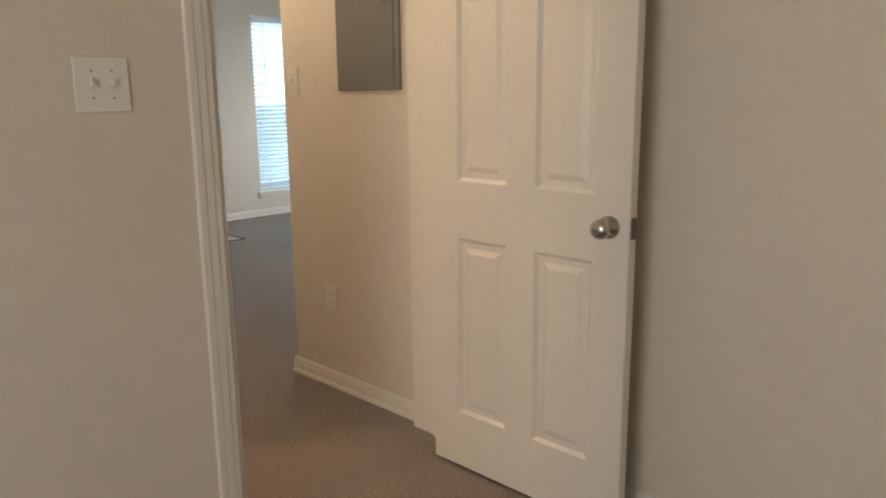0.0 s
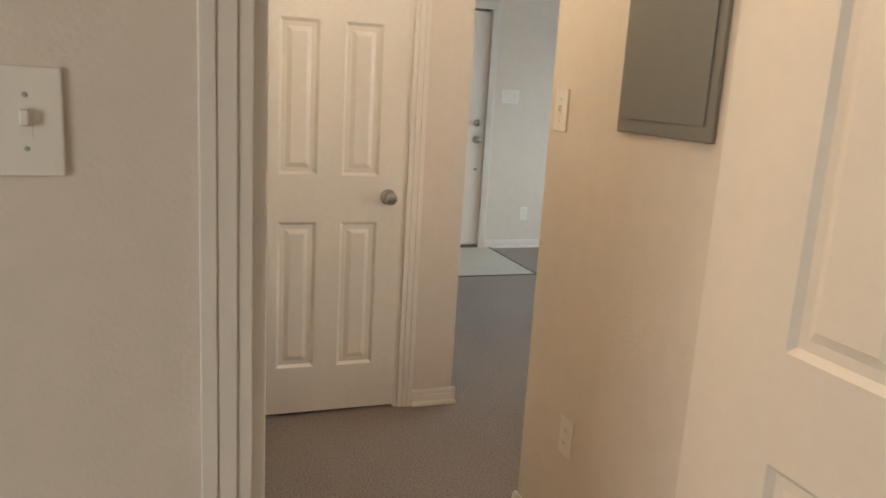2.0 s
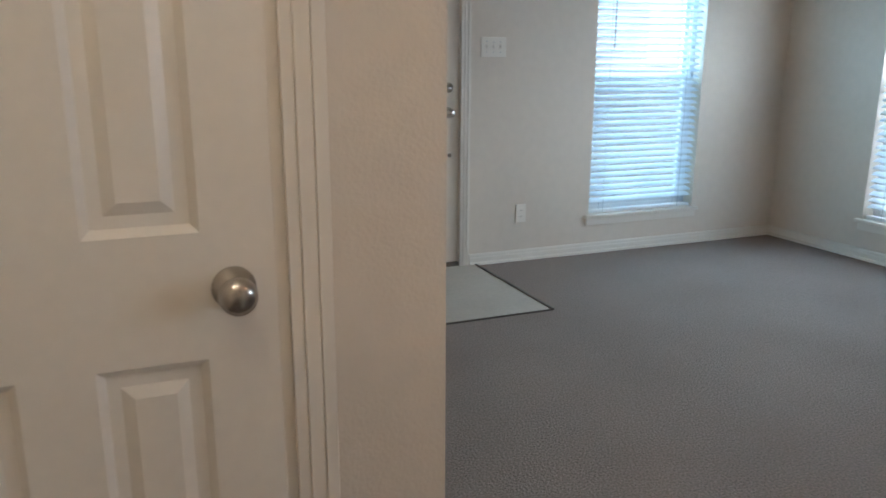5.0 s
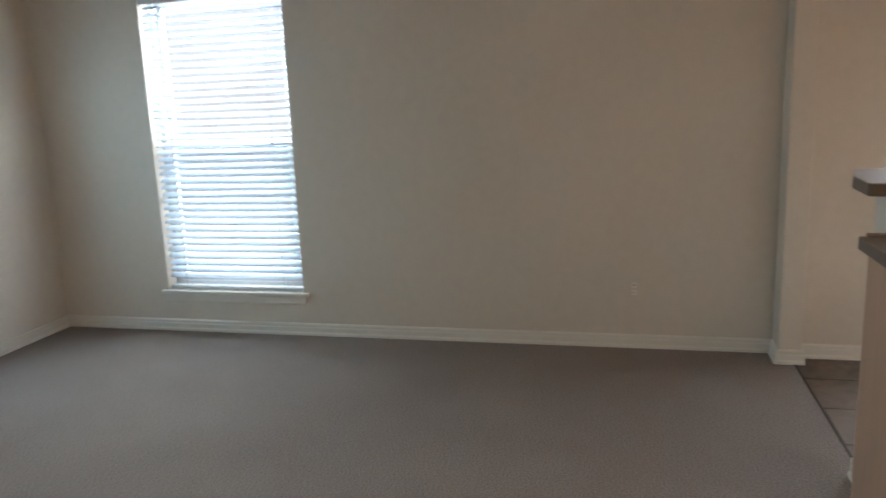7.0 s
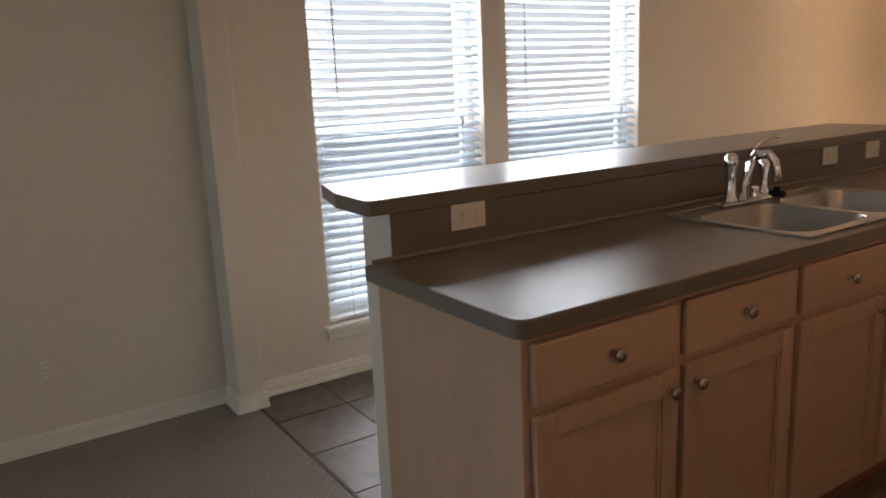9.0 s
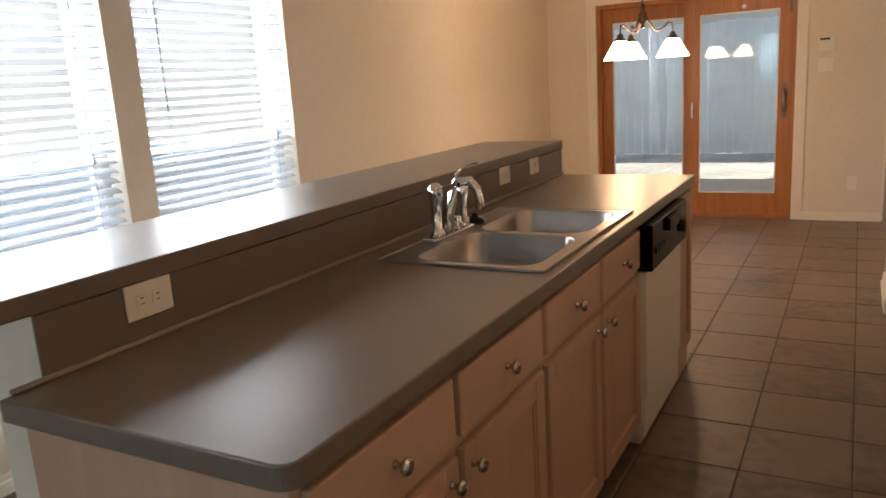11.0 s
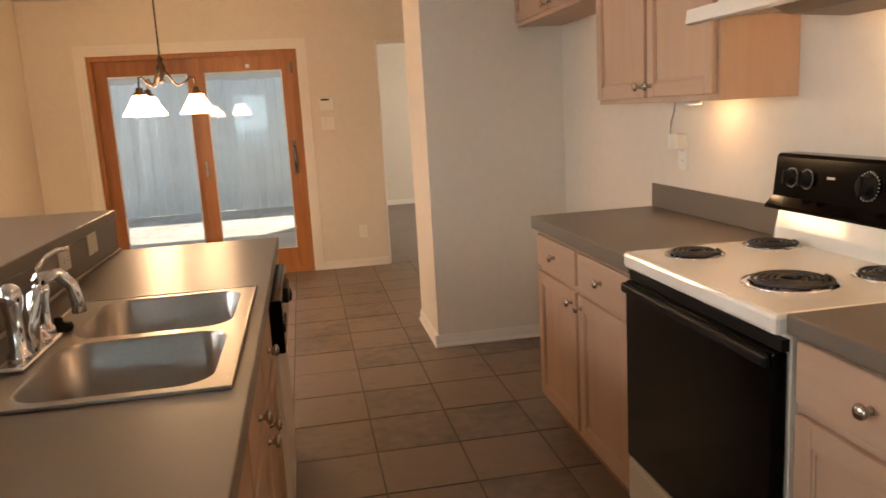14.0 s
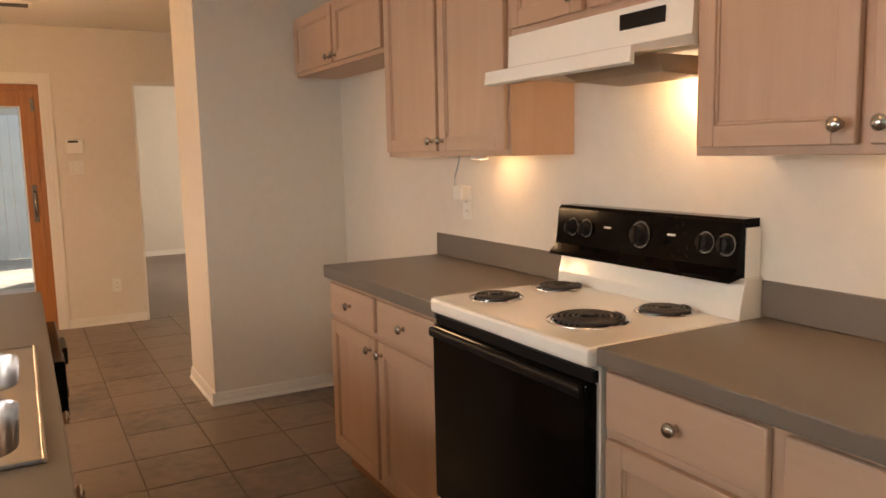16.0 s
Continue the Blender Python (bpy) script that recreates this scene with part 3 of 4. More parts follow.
    for k in range(count):
        sl = new("slat", me)
        sl.parent = bl
        tilt = 24 + random.uniform(-2.0, 2.0)
        sl.location = mid + Vector((0, 0, zt - k * pitch)) - ORIGIN[bl]
        sag = random.uniform(-0.25, 0.25)
        sl.rotation_euler = (radians(sag), radians(out * tilt), 0) if axis == "x" else (radians(-out * tilt), radians(sag), 0)
    for f in (0.14, 0.86):
        u = a0 + (a1 - a0) * f
        part("ladder_cord", bx(box(*q(0.0115, 0.0128, u - 0.001, u + 0.001), z0 + 0.01, z1 - 0.06), *q(0.0635, 0.0645, u - 0.001, u + 0.001), z0 + 0.01, z1 - 0.06), M_CORD, bl)
    u = a0 + (a1 - a0) * (0.13 if axis == "x" else 0.84)
    wz = z1 - 0.72
    part("tilt_wand", tube(bmesh.new(), [(face - out * 0.004, u, z1 - 0.06), (face - out * 0.002, u, wz)] if axis == "x" else [(u, face - out * 0.004, z1 - 0.06), (u, face - out * 0.002, wz)], 0.004, 6), M_CORD, bl, "thin clear tilt wand")
    u = a0 + (a1 - a0) * (0.86 if axis == "x" else 0.10)
    part("cord_tassel", lathe(bmesh.new(), (face - out * 0.004, u, zm + 0.0) if axis == "x" else (u, face - out * 0.004, zm), [(0.002, 0.04), (0.005, 0.02), (0.007, 0.0), (0.003, -0.002)], "z", 8), M_CORD, bl)
    return ob


window(1, "y", -3.67, 1, *WA)
window(2, "x", -4.50, 1, *WB)
window(3, "x", -4.44, 1, *WC)
window(4, "x", -4.44, 1, *WD)


# ---- patio door ----
site(NORTH)
patio = thing("patio_door", (-3.095, 7.30, 0), "stained wood sliding patio door with two glass leaves", "patio door", kind="structure")
bm = bmesh.new()
for q in ((-3.92, -3.885, 0, 2.00), (-2.205, -2.17, 0, 2.00), (-3.885, -2.205, 1.96, 2.00), (-3.885, -2.205, 0, 0.03)):
    bx(bm, q[0], q[1], 7.27, 7.38, q[2], q[3], bevel=0.002)
part("door_frame", bm, M_FIR, patio)
for nm, x0, x1, y0 in (("fixed_leaf", -3.885, -3.015, 7.32), ("sliding_leaf", -3.075, -2.205, 7.28)):
    bm = bmesh.new()
    for q in ((x0, x0 + 0.105, 0.03, 1.96), (x1 - 0.105, x1, 0.03, 1.96), (x0 + 0.105, x1 - 0.105, 0.03, 0.225), (x0 + 0.105, x1 - 0.105, 1.83, 1.96)):
        bx(bm, q[0], q[1], y0, y0 + 0.038, q[2], q[3], bevel=0.003)
    leaf = part(nm, bm, M_FIR, patio)
    g = part("pane", box(x0 + 0.10, x1 - 0.10, y0 + 0.016, y0 + 0.021, 0.22, 1.835), M_GLASS, leaf)
    g.visible_shadow = False
    part("glazing_bead", bx(bx(bx(box(x0 + 0.105, x0 + 0.115, y0 + 0.003, y0 + 0.015, 0.225, 1.83), x1 - 0.115, x1 - 0.105, y0 + 0.003, y0 + 0.015, 0.225, 1.83), x0 + 0.115, x1 - 0.115, y0 + 0.003, y0 + 0.015, 0.225, 0.235), x0 + 0.115, x1 - 0.115, y0 + 0.003, y0 + 0.015, 1.815, 1.83), M_PVC, leaf)
part("pull_handle", tube(bmesh.new(), [(-2.257, 7.28, 0.95), (-2.257, 7.235, 0.97), (-2.257, 7.225, 1.05), (-2.257, 7.235, 1.13), (-2.257, 7.28, 1.15)], 0.010), M_NICKEL, patio, "brushed metal pull handle", True)
part("escutcheon", box(-2.275, -2.239, 7.272, 7.28, 0.90, 1.20, bevel=0.003), M_HINGE, patio)
part("latch", bx(box(-3.042, -3.022, 7.264, 7.28, 0.92, 1.06, bevel=0.003), -3.038, -3.026, 7.245, 7.264, 0.98, 1.01), M_NICKEL, patio)
part("corner_hook", lathe(bmesh.new(), (-2.60, 7.27, 1.87), [(0.018, 0.0), (0.018, 0.008), (0.003, 0.010)], "y"), M_PVC, patio, "small round white disc")
part("bumper", box(-2.235, -2.212, 7.262, 7.28, 1.79, 1.89, bevel=0.003), M_HINGE, patio)

site(NONE)
# ---- outdoors ----
tagged(part("ground", box(-60, 60, -60, 80, -0.6, -0.22), M_LAWN), "dry pale lawn reaching away from the house", "ground", kind="structure")
tagged(part("patio_slab", box(-6.5, 0.5, 7.41, 10.2, -0.20, -0.06, bevel=0.01), M_PATIO), "pale concrete patio slab", "patio", kind="structure")
tagged(part("eave", box(-8.0, 4.0, 7.41, 8.6, 2.55, 2.72), M_SIDING), "roof eave over the patio door", "eave", kind="structure")
tagged(part("roof", box(-5.6, 4.0, -4.6, 12.6, 2.75, 2.95), M_ROOF), "flat grey shingle roof slab of the house", "roof", kind="structure")
fence = thing("fence", (-4.0, 14.6, -0.22), "tall weathered grey wooden board fence", "fence")
bm0 = box(-0.072, 0.072, -0.010, 0.010, 0, 2.35, bevel=0.004)
bmesh.ops.recalc_face_normals(bm0, faces=bm0.faces)
bme = bpy.data.meshes.new("fence_board")
bm0.to_mesh(bme), bm0.free()
bme.materials.append(M_FENCE)
for i in range(110):
    b = new("fence_board", bme)
    b.parent = fence
    b.location = (-8.0 + i * 0.15, random.uniform(-0.004, 0.004), random.uniform(-0.015, 0.015))
for z in (0.3, 1.2, 2.1):
    part("rail", box(-12.1, 4.6, 14.62, 14.66, z - 0.22, z - 0.13), M_FENCE, fence)
house = thing("neighbour_house", (-5, 20, -0.22), "pale sided neighbouring house with a grey roof", "house")
part("wall", box(-16, 6, 18, 26, -0.22, 3.0), M_SIDING, house)
bm = bmesh.new()
v = [bm.verts.new(p) for p in ((-16.6, 17.4, 2.9), (6.6, 17.4, 2.9), (6.6, 26.6, 2.9), (-16.6, 26.6, 2.9), (-16.6, 22, 5.6), (6.6, 22, 5.6))]
for q in ((0, 1, 5, 4), (2, 3, 4, 5), (0, 4, 3), (1, 2, 5), (0, 3, 2, 1)):
    bm.faces.new([v[i] for i in q])
part("roof", bm, M_ROOF, house)


# ---- cabinets ----
def knob(place, out, parent, axis="x"):
    o = out
    part("knob", lathe(bmesh.new(), place, [(0.009, 0), (0.008, o * 0.003), (0.0055, o * 0.008), (0.006, o * 0.014), (0.0155, o * 0.019), (0.0165, o * 0.024), (0.013, o * 0.029), (0.002, o * 0.031)], axis, 16), M_NICKEL, parent, "round brushed nickel knob", True)


def shaker(name, x, out, y0, y1, z0, z1, parent, knob_at=None, rail=0.055):
    """A recessed-panel cabinet door on the plane x, out is +1 or -1 along x."""
    t = 0.019
    xa, xb = x, x + out * t
    ya, yb, za, zb = y0 + rail, y1 - rail, z0 + rail, z1 - rail
    d = part(name, box(xa, xa + out * 0.009, ya - 0.002, yb + 0.002, za - 0.002, zb + 0.002), M_CAB, parent)
    for q in ((y0, ya, z0, z1), (yb, y1, z0, z1)):
        part("stile", box(xa, xb, *q, bevel=0.0035), M_CAB, d)
    for q in ((ya, yb, z0, za), (ya, yb, zb, z1)):
        part("rail", box(xa, xb - out * 0.0004, *q, bevel=0.0025), M_CABH, d)
    for q in ((ya, ya + 0.008, za, zb), (yb - 0.008, yb, za, zb), (ya + 0.008, yb - 0.008, za, za + 0.008), (ya + 0.008, yb - 0.008, zb - 0.008, zb)):
        part("bead", box(xa + out * 0.009, xa + out * 0.014, *q, bevel=0.002), M_CAB, d)
    if knob_at:
        knob((xb, *knob_at), out, d)
    return d


def drawer(x, out, y0, y1, z0, z1, parent, with_knob=True):
    d = part("drawer_front", box(x, x + out * 0.019, y0, y1, z0, z1, bevel=0.005), M_CABH, parent)
    if with_knob:
        knob((x + out * 0.019, (y0 + y1) / 2, (z0 + z1) / 2), out, d)
    return d


def base_unit(label, face, out, back, y0, y1, bays, group="base cabinets", top=0.868, up=0.0):
    """A floor cabinet: face is the plane of its frame; bays are (y0, y1, knob side)."""
    ob = thing("base_cabinet", ((face + back) / 2, (y0 + y1) / 2, 0), label, "cabinet", group)
    if top < 0.80:
        part("face_frame", box(face, face - out * 0.02, y0, y1, top + 0.001, 0.867), M_CAB, ob)
    part("body", bx(box(face, back, y0, y1, 0.10, top, bevel=0.002), face - out * 0.07, back, y0 + 0.002, y1 - 0.002, 0, 0.10), M_CAB, ob)
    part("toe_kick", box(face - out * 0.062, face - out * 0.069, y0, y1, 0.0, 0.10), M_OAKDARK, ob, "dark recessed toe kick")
    for b0, b1, side in bays:
        drawer(face, out, b0, b1, 0.715 + up, 0.850 + up, ob)
        ky = b0 + 0.035 if side < 0 else b1 - 0.035
        shaker("door", face, out, b0, b1, 0.125, 0.690 + up, ob, (ky, 0.645 + up))
    return ob


def wall_unit(label, y0, y1, z0, z1, bays, kz, face=-0.935, back=-0.642):
    ob = thing("wall_cabinet", ((face + back) / 2, (y0 + y1) / 2, z0), label, "cabinet", "wall cabinets")
    part("body", box(face, back, y0, y1, z0, z1, bevel=0.002), M_CAB, ob)
    for b0, b1, side in bays:
        ky = b0 + 0.03 if side < 0 else b1 - 0.03
        shaker("door", face, -1, b0, b1, z0 + 0.02, z1 - 0.02, ob, (ky, kz), rail=0.05)
    return ob


# pale sunlit blocks added as bright backdrops behind the west and south blinds
for nm, x0, x1, y0, y1, label in (("neighbour_house", -17, -9.5, -12, 13, "white sided house block added to brighten the view through the west blinds"), ("neighbour_house", -12, 8, -19, -11, "white sided house block added to brighten the view through the south blind")):
    hs = thing(nm, ((x0 + x1) / 2, (y0 + y1) / 2, -0.22), label, "house")
    part("wall", box(x0, x1, y0, y1, -0.22, 4.2), M_WHITE, hs)
    part("roof", box(x0 - 0.3, x1 + 0.3, y0 - 0.3, y1 + 0.3, 4.2, 4.5), M_ROOF, hs)
    for k in range(4):
        if x0 < -15:
            part("window", box(x1, x1 + 0.03, -9.3 + k * 6, -8.3 + k * 6, 1.2, 2.6), M_PVC, hs)
        else:
            part("window", box(-10 + k * 5, -8.8 + k * 5, y1, y1 + 0.03, 1.2, 2.6), M_PVC, hs)
site(KITCHEN)
FX = -1.215
base_unit("light maple base cabinet with two drawers and two doors", FX, -1, -0.642, 2.39, 3.37, ((2.405, 2.865, 1), (2.895, 3.355, -1)))
base_unit("light maple base cabinet with two drawers beside the range", FX, -1, -0.642, 0.66, 1.60, ((1.155, 1.585, -1), (0.68, 1.12, 1)), top=0.9035, up=0.042)
PX = -2.358
base_unit("light maple peninsula base cabinet with two drawers and doors", PX, 1, -2.945, 0.625, 1.56, ((0.645, 1.083, 1), (1.107, 1.547, -1)))
base_unit("light maple sink base cabinet with false drawer fronts", PX, 1, -2.945, 1.562, 2.505, ((1.577, 2.020, 1), (2.054, 2.492, -1)), top=0.735)
endu = thing("end_cabinet", (-2.64, 3.2, 0), "light maple end cabinet beyond the dishwasher", "cabinet", "base cabinets")
part("body", box(PX, -2.945, 3.116, 3.46, 0.0, 0.868, bevel=0.002), M_CAB, endu)
shaker("door", PX, 1, 3.13, 3.445, 0.125, 0.85, endu, None)

wall_unit("light maple wall cabinet with two doors", 2.395, 3.345, 1.380, 2.16, ((2.41, 2.858, 1), (2.882, 3.33, -1)), 1.440)
wall_unit("light maple wall cabinet with two doors beside the range hood", 0.66, 1.605, 1.375, 2.16, ((1.195, 1.59, -1), (0.675, 1.165, 1)), 1.435)
wall_unit("short light maple cabinet above the range hood", 1.61, 2.39, 1.765, 2.16, ((1.625, 1.985, 1), (2.015, 2.375, -1)), 1.825)
wall_unit("short light maple cabinet above the refrigerator recess", 3.35, 4.55, 1.835, 2.16, ((3.365, 3.93, 1), (3.955, 4.53, -1)), 1.885)

# ---- countertops ----
def counter(name, label, x0, x1, y0, y1, z0, z1, round_corner=None, hole=None):
    """A worktop with eased edges, a rounded corner and, where asked, a sink cut-out."""
    bm = bmesh.new()
    if hole is None:
        bx(bm, x0, x1, y0, y1, z0, z1)
        if round_corner:
            es = [e for e in bm.edges if abs(e.verts[0].co.z - e.verts[1].co.z) > 0.01 and all(abs(v.co.x - round_corner[0]) < 1e-4 and abs(v.co.y - round_corner[1]) < 1e-4 for v in e.verts)]
            bmesh.ops.bevel(bm, geom=es, offset=0.035, segments=6, profile=0.5, affect="EDGES")
    else:
        hx0, hx1, hy0, hy1 = hole
        xs, ys = [x0, hx0, hx1, x1], [y0, hy0, hy1, y1]
        for i in range(3):
            for k in range(3):
                if (i, k) != (1, 1):
                    bx(bm, xs[i], xs[i + 1], ys[k], ys[k + 1], z0, z1)
        bmesh.ops.remove_doubles(bm, verts=bm.verts, dist=1e-5)
        bm.verts.index_update()
        dup = {}
        for f in bm.faces:
            dup.setdefault(tuple(sorted(v.index for v in f.verts)), []).append(f)
        bmesh.ops.delete(bm, geom=[f for fs in dup.values() if len(fs) > 1 for f in fs], context="FACES_ONLY")
        if round_corner:
            es = [e for e in bm.edges if abs(e.verts[0].co.z - e.verts[1].co.z) > 0.01 and all(abs(v.co.x - round_corner[0]) < 1e-4 and abs(v.co.y - round_corner[1]) < 1e-4 for v in e.verts)]
            bmesh.ops.bevel(bm, geom=es, offset=0.035, segments=6, profile=0.5, affect="EDGES")
    ob = tagged(part(name, bm, M_LAM), label, "countertop")
    md = ob.modifiers.new("eased", "BEVEL")
    md.width, md.segments, md.limit_method = 0.004, 2, "ANGLE"
    return ob


SX0, SX1, SY0, SY1 = -2.870, -2.365, 1.637, 2.510
counter("countertop", "taupe laminate peninsula countertop with a rounded corner", -2.967, -2.332, 0.600, 3.48, 0.868, 0.910, (-2.332, 0.600), (SX0 + 0.012, SX1 - 0.012, SY0 + 0.012, SY1 - 0.012))
counter("countertop", "taupe laminate countertop beside the range", -1.245, -0.642, 2.382, 3.395, 0.868, 0.922)
counter("countertop", "taupe laminate countertop beside the range", -1.245, -0.642, 0.645, 1.605, 0.904, 0.946)
tagged(part("backsplash", box(-0.682, -0.670, 2.375, 3.390, 0.923, 1.025, bevel=0.003), M_LAM), "low taupe laminate backsplash", "backsplash")
tagged(part("backsplash", box(-0.682, -0.670, 0.645, 1.605, 0.947, 1.045, bevel=0.003), M_LAM), "low taupe laminate backsplash", "backsplash")
tagged(part("knee_wall", box(-3.14, -2.975, 0.692, 3.47, 0, 1.032), M_WALL), "cream painted half wall carrying the raised bar", "half wall", kind="structure")
tagged(part("bar_backsplash", box(-2.974, -2.9685, 0.688, 3.475, 0.80, 1.032), M_LAM), "taupe laminate facing below the raised bar", "backsplash")
tagged(part("backsplash_bead", box(-2.967, -2.957, 0.62, 3.475, 0.911, 0.921, bevel=0.003), M_CAULK), "thin tan caulk strip along the back of the worktop", "trim", kind="structure")
bm = bmesh.new()
pts = [(-2.967, 0.630), (-2.978, 0.619), (-3.17, 0.626), (-3.40, 0.690), (-3.40, 3.49), (-2.967, 3.49)]
lo, hi = [bm.verts.new((*p, 1.034)) for p in pts], [bm.verts.new((*p, 1.076)) for p in pts]
bm.faces.new(lo), bm.faces.new(hi)
for i in range(6):
    bm.faces.new((lo[i], lo[(i + 1) % 6], hi[(i + 1) % 6], hi[i]))
bar_top = tagged(part("breakfast_bar", bm, M_LAM), "raised taupe laminate breakfast bar top", "bar top")
md = bar_top.modifiers.new("eased", "BEVEL")
md.width, md.segments = 0.004, 2

# ---- sink and tap ----
sink = thing("sink", (-2.62, 2.0735, 0.91), "stainless steel double-bowl drop-in sink", "sink")
bm = bmesh.new()


def rrect(cx0, cx1, cy0, cy1, r, z, n=5):
    out = []
    for (ox, oy, a0) in ((cx1 - r, cy1 - r, 0), (cx0 + r, cy1 - r, 90), (cx0 + r, cy0 + r, 180), (cx1 - r, cy0 + r, 270)):
        for i in range(n + 1):
            a = radians(a0 + 90 * i / n)
            out.append((ox + r * math.cos(a), oy + r * math.sin(a), z))
    return out


def skin(bm, loops, cap=True):
    rings = [[bm.verts.new(p) for p in lp] for lp in loops]
    for a, b in zip(rings, rings[1:]):
        for i in range(len(a)):
            bm.faces.new((a[i], a[(i + 1) % len(a)], b[(i + 1) % len(b)], b[i]))
    if cap:
        bm.faces.new(rings[-1])
    return rings


bowls = ((-2.780, -2.405, 1.670, 2.055), (-2.780, -2.405, 2.092, 2.477))
for n, b in enumerate(bowls):
    bm = bmesh.new()
    x0, x1, y0, y1 = b
    skin(bm, [rrect(x0, x1, y0, y1, 0.07, 0.916), rrect(x0 + 0.004, x1 - 0.004, y0 + 0.004, y1 - 0.004, 0.068, 0.910), rrect(x0 + 0.012, x1 - 0.012, y0 + 0.012, y1 - 0.012, 0.062, 0.80), rrect(x0 + 0.03, x1 - 0.03, y0 + 0.03, y1 - 0.03, 0.05, 0.755), rrect(x0 + 0.07, x1 - 0.07, y0 + 0.07, y1 - 0.07, 0.03, 0.748)])
    bw = part("bowl", bm, M_STEEL, sink, smooth=True)
    cx, cy = (x0 + x1) / 2, (y0 + y1) / 2
    part("drain", lathe(bmesh.new(), (cx, cy, 0.748), [(0.042, 0), (0.042, 0.003), (0.030, 0.004), (0.026, -0.004), (0.003, -0.004)], "z"), M_CHROME, bw)
bm = bmesh.new()
# deck: frame of strips round the two bowls, with corner fillets met by the bowls
dz0, dz1 = 0.9115, 0.916
ring_out = rrect(SX0, SX1, SY0, SY1, 0.02, dz1)
for n, (x0, x1, y0, y1) in enumerate(bowls):
    ya, yb = (SY0, 2.0735) if n == 0 else (2.0735, SY1)
    outer = []
    inner = rrect(x0, x1, y0, y1, 0.07, dz1)
    cx, cy = (x0 + x1) / 2, (y0 + y1) / 2
    for p in inner:
        dx, dy = p[0] - cx, p[1] - cy
        sx = ((SX1 if dx > 0 else SX0) - cx) / dx if abs(dx) > 1e-6 else 1e9
        sy = ((yb if dy > 0 else ya) - cy) / dy if abs(dy) > 1e-6 else 1e9
        s = min(sx, sy)
        outer.append((cx + dx * s, cy + dy * s, dz1))
    rings = skin(bm, [outer, inner], cap=False)
    corners = [(SX1, yb), (SX0, yb), (SX0, ya), (SX1, ya)]
    for q in corners:
        best = sorted(rings[0], key=lambda vv: (vv.co.x - q[0]) ** 2 + (vv.co.y - q[1]) ** 2)[0]
        best.co.x, best.co.y = q
part("deck", bm, M_STEEL, sink)
bm = bmesh.new()
for q in ((SX0, SX0 + 0.008, SY0, SY1), (SX1 - 0.008, SX1, SY0, SY1), (SX0 + 0.008, SX1 - 0.008, SY0, SY0 + 0.008), (SX0 + 0.008, SX1 - 0.008, SY1 - 0.008, SY1)):
    bx(bm, *q, 0.9105, 0.9185, bevel=0.002)
part("rim", bm, M_STEEL, sink)

tap = thing("kitchen_faucet", (-2.825, 2.02, 0.916), "chrome high-arc kitchen faucet with lever and side sprayer", "faucet")
part("base_plate", box(-2.852, -2.800, 1.865, 2.135, 0.9165, 0.928, bevel=0.006), M_CHROME, tap)
part("body", lathe(bmesh.new(), (-2.826, 1.925, 0.928), [(0.025, 0), (0.024, 0.012), (0.017, 0.022), (0.017, 0.10), (0.021, 0.115), (0.024, 0.135), (0.021, 0.155), (0.010, 0.165), (0.003, 0.166)], "z"), M_CHROME, tap, smooth=True)
part("spout", tube(bmesh.new(), [(-2.826, 1.995, 0.928), (-2.822, 1.998, 0.985), (-2.808, 2.004, 1.05), (-2.785, 2.012, 1.085), (-2.755, 2.022, 1.088), (-2.735, 2.030, 1.062), (-2.728, 2.034, 1.02), (-2.727, 2.035, 0.995)], [0.021, 0.019, 0.017, 0.016, 0.015, 0.0145, 0.0145, 0.016], 14), M_CHROME, tap, smooth=True)
part("lever", tube(bmesh.new(), [(-2.800, 2.004, 1.08), (-2.792, 2.010, 1.108), (-2.775, 2.022, 1.130), (-2.755, 2.036, 1.140), (-2.735, 2.048, 1.141)], [0.009, 0.006, 0.0055, 0.006, 0.005], 10), M_CHROME, tap, smooth=True)
part("collar", lathe(bmesh.new(), (-2.826, 2.060, 0.928), [(0.024, 0), (0.023, 0.012), (0.014, 0.02), (0.015, 0.032), (0.012, 0.04), (0.003, 0.041)], "z"), M_CHROME, tap, smooth=True)
part("sprayer", lathe(bmesh.new(), (-2.826, 2.110, 0.928), [(0.020, 0), (0.018, 0.02), (0.011, 0.03), (0.012, 0.075), (0.018, 0.105), (0.017, 0.125), (0.004, 0.13)], "z"), M_CHROME, tap, "chrome side sprayer", True)
stopper = thing("sink_stopper", (-2.825, 2.19, 0.916), "black rubber sink stopper lying on the sink deck", "sink stopper")
part("stopper_body", lathe(bmesh.new(), (-2.825, 2.19, 0.9165), [(0.030, 0), (0.034, 0.008), (0.030, 0.018), (0.012, 0.022), (0.010, 0.034), (0.003, 0.035)], "z"), M_BLACKM, stopper, smooth=True)

# ---- dishwasher ----
dw = thing("dishwasher", (-2.64, 2.81, 0), "almond-white dishwasher with a black control panel", "dishwasher")
part("body", box(-2.90, -2.352, 2.53, 3.11, 0.02, 0.866), M_APPL, dw)
part("door", box(-2.360, -2.322, 2.512, 3.109, 0.215, 0.690, bevel=0.004), M_APPL, dw)
part("access_panel", box(-2.360, -2.330, 2.512, 3.109, 0.06, 0.205, bevel=0.003), M_APPL, dw)
cp = part("control_panel", box(-2.360, -2.300, 2.510, 3.111, 0.695, 0.862, bevel=0.006), M_BLACK, dw, "glossy black control panel")
part("door_latch", box(-2.300, -2.285, 2.73, 2.89, 0.80, 0.85, bevel=0.004), M_BLACKM, cp)
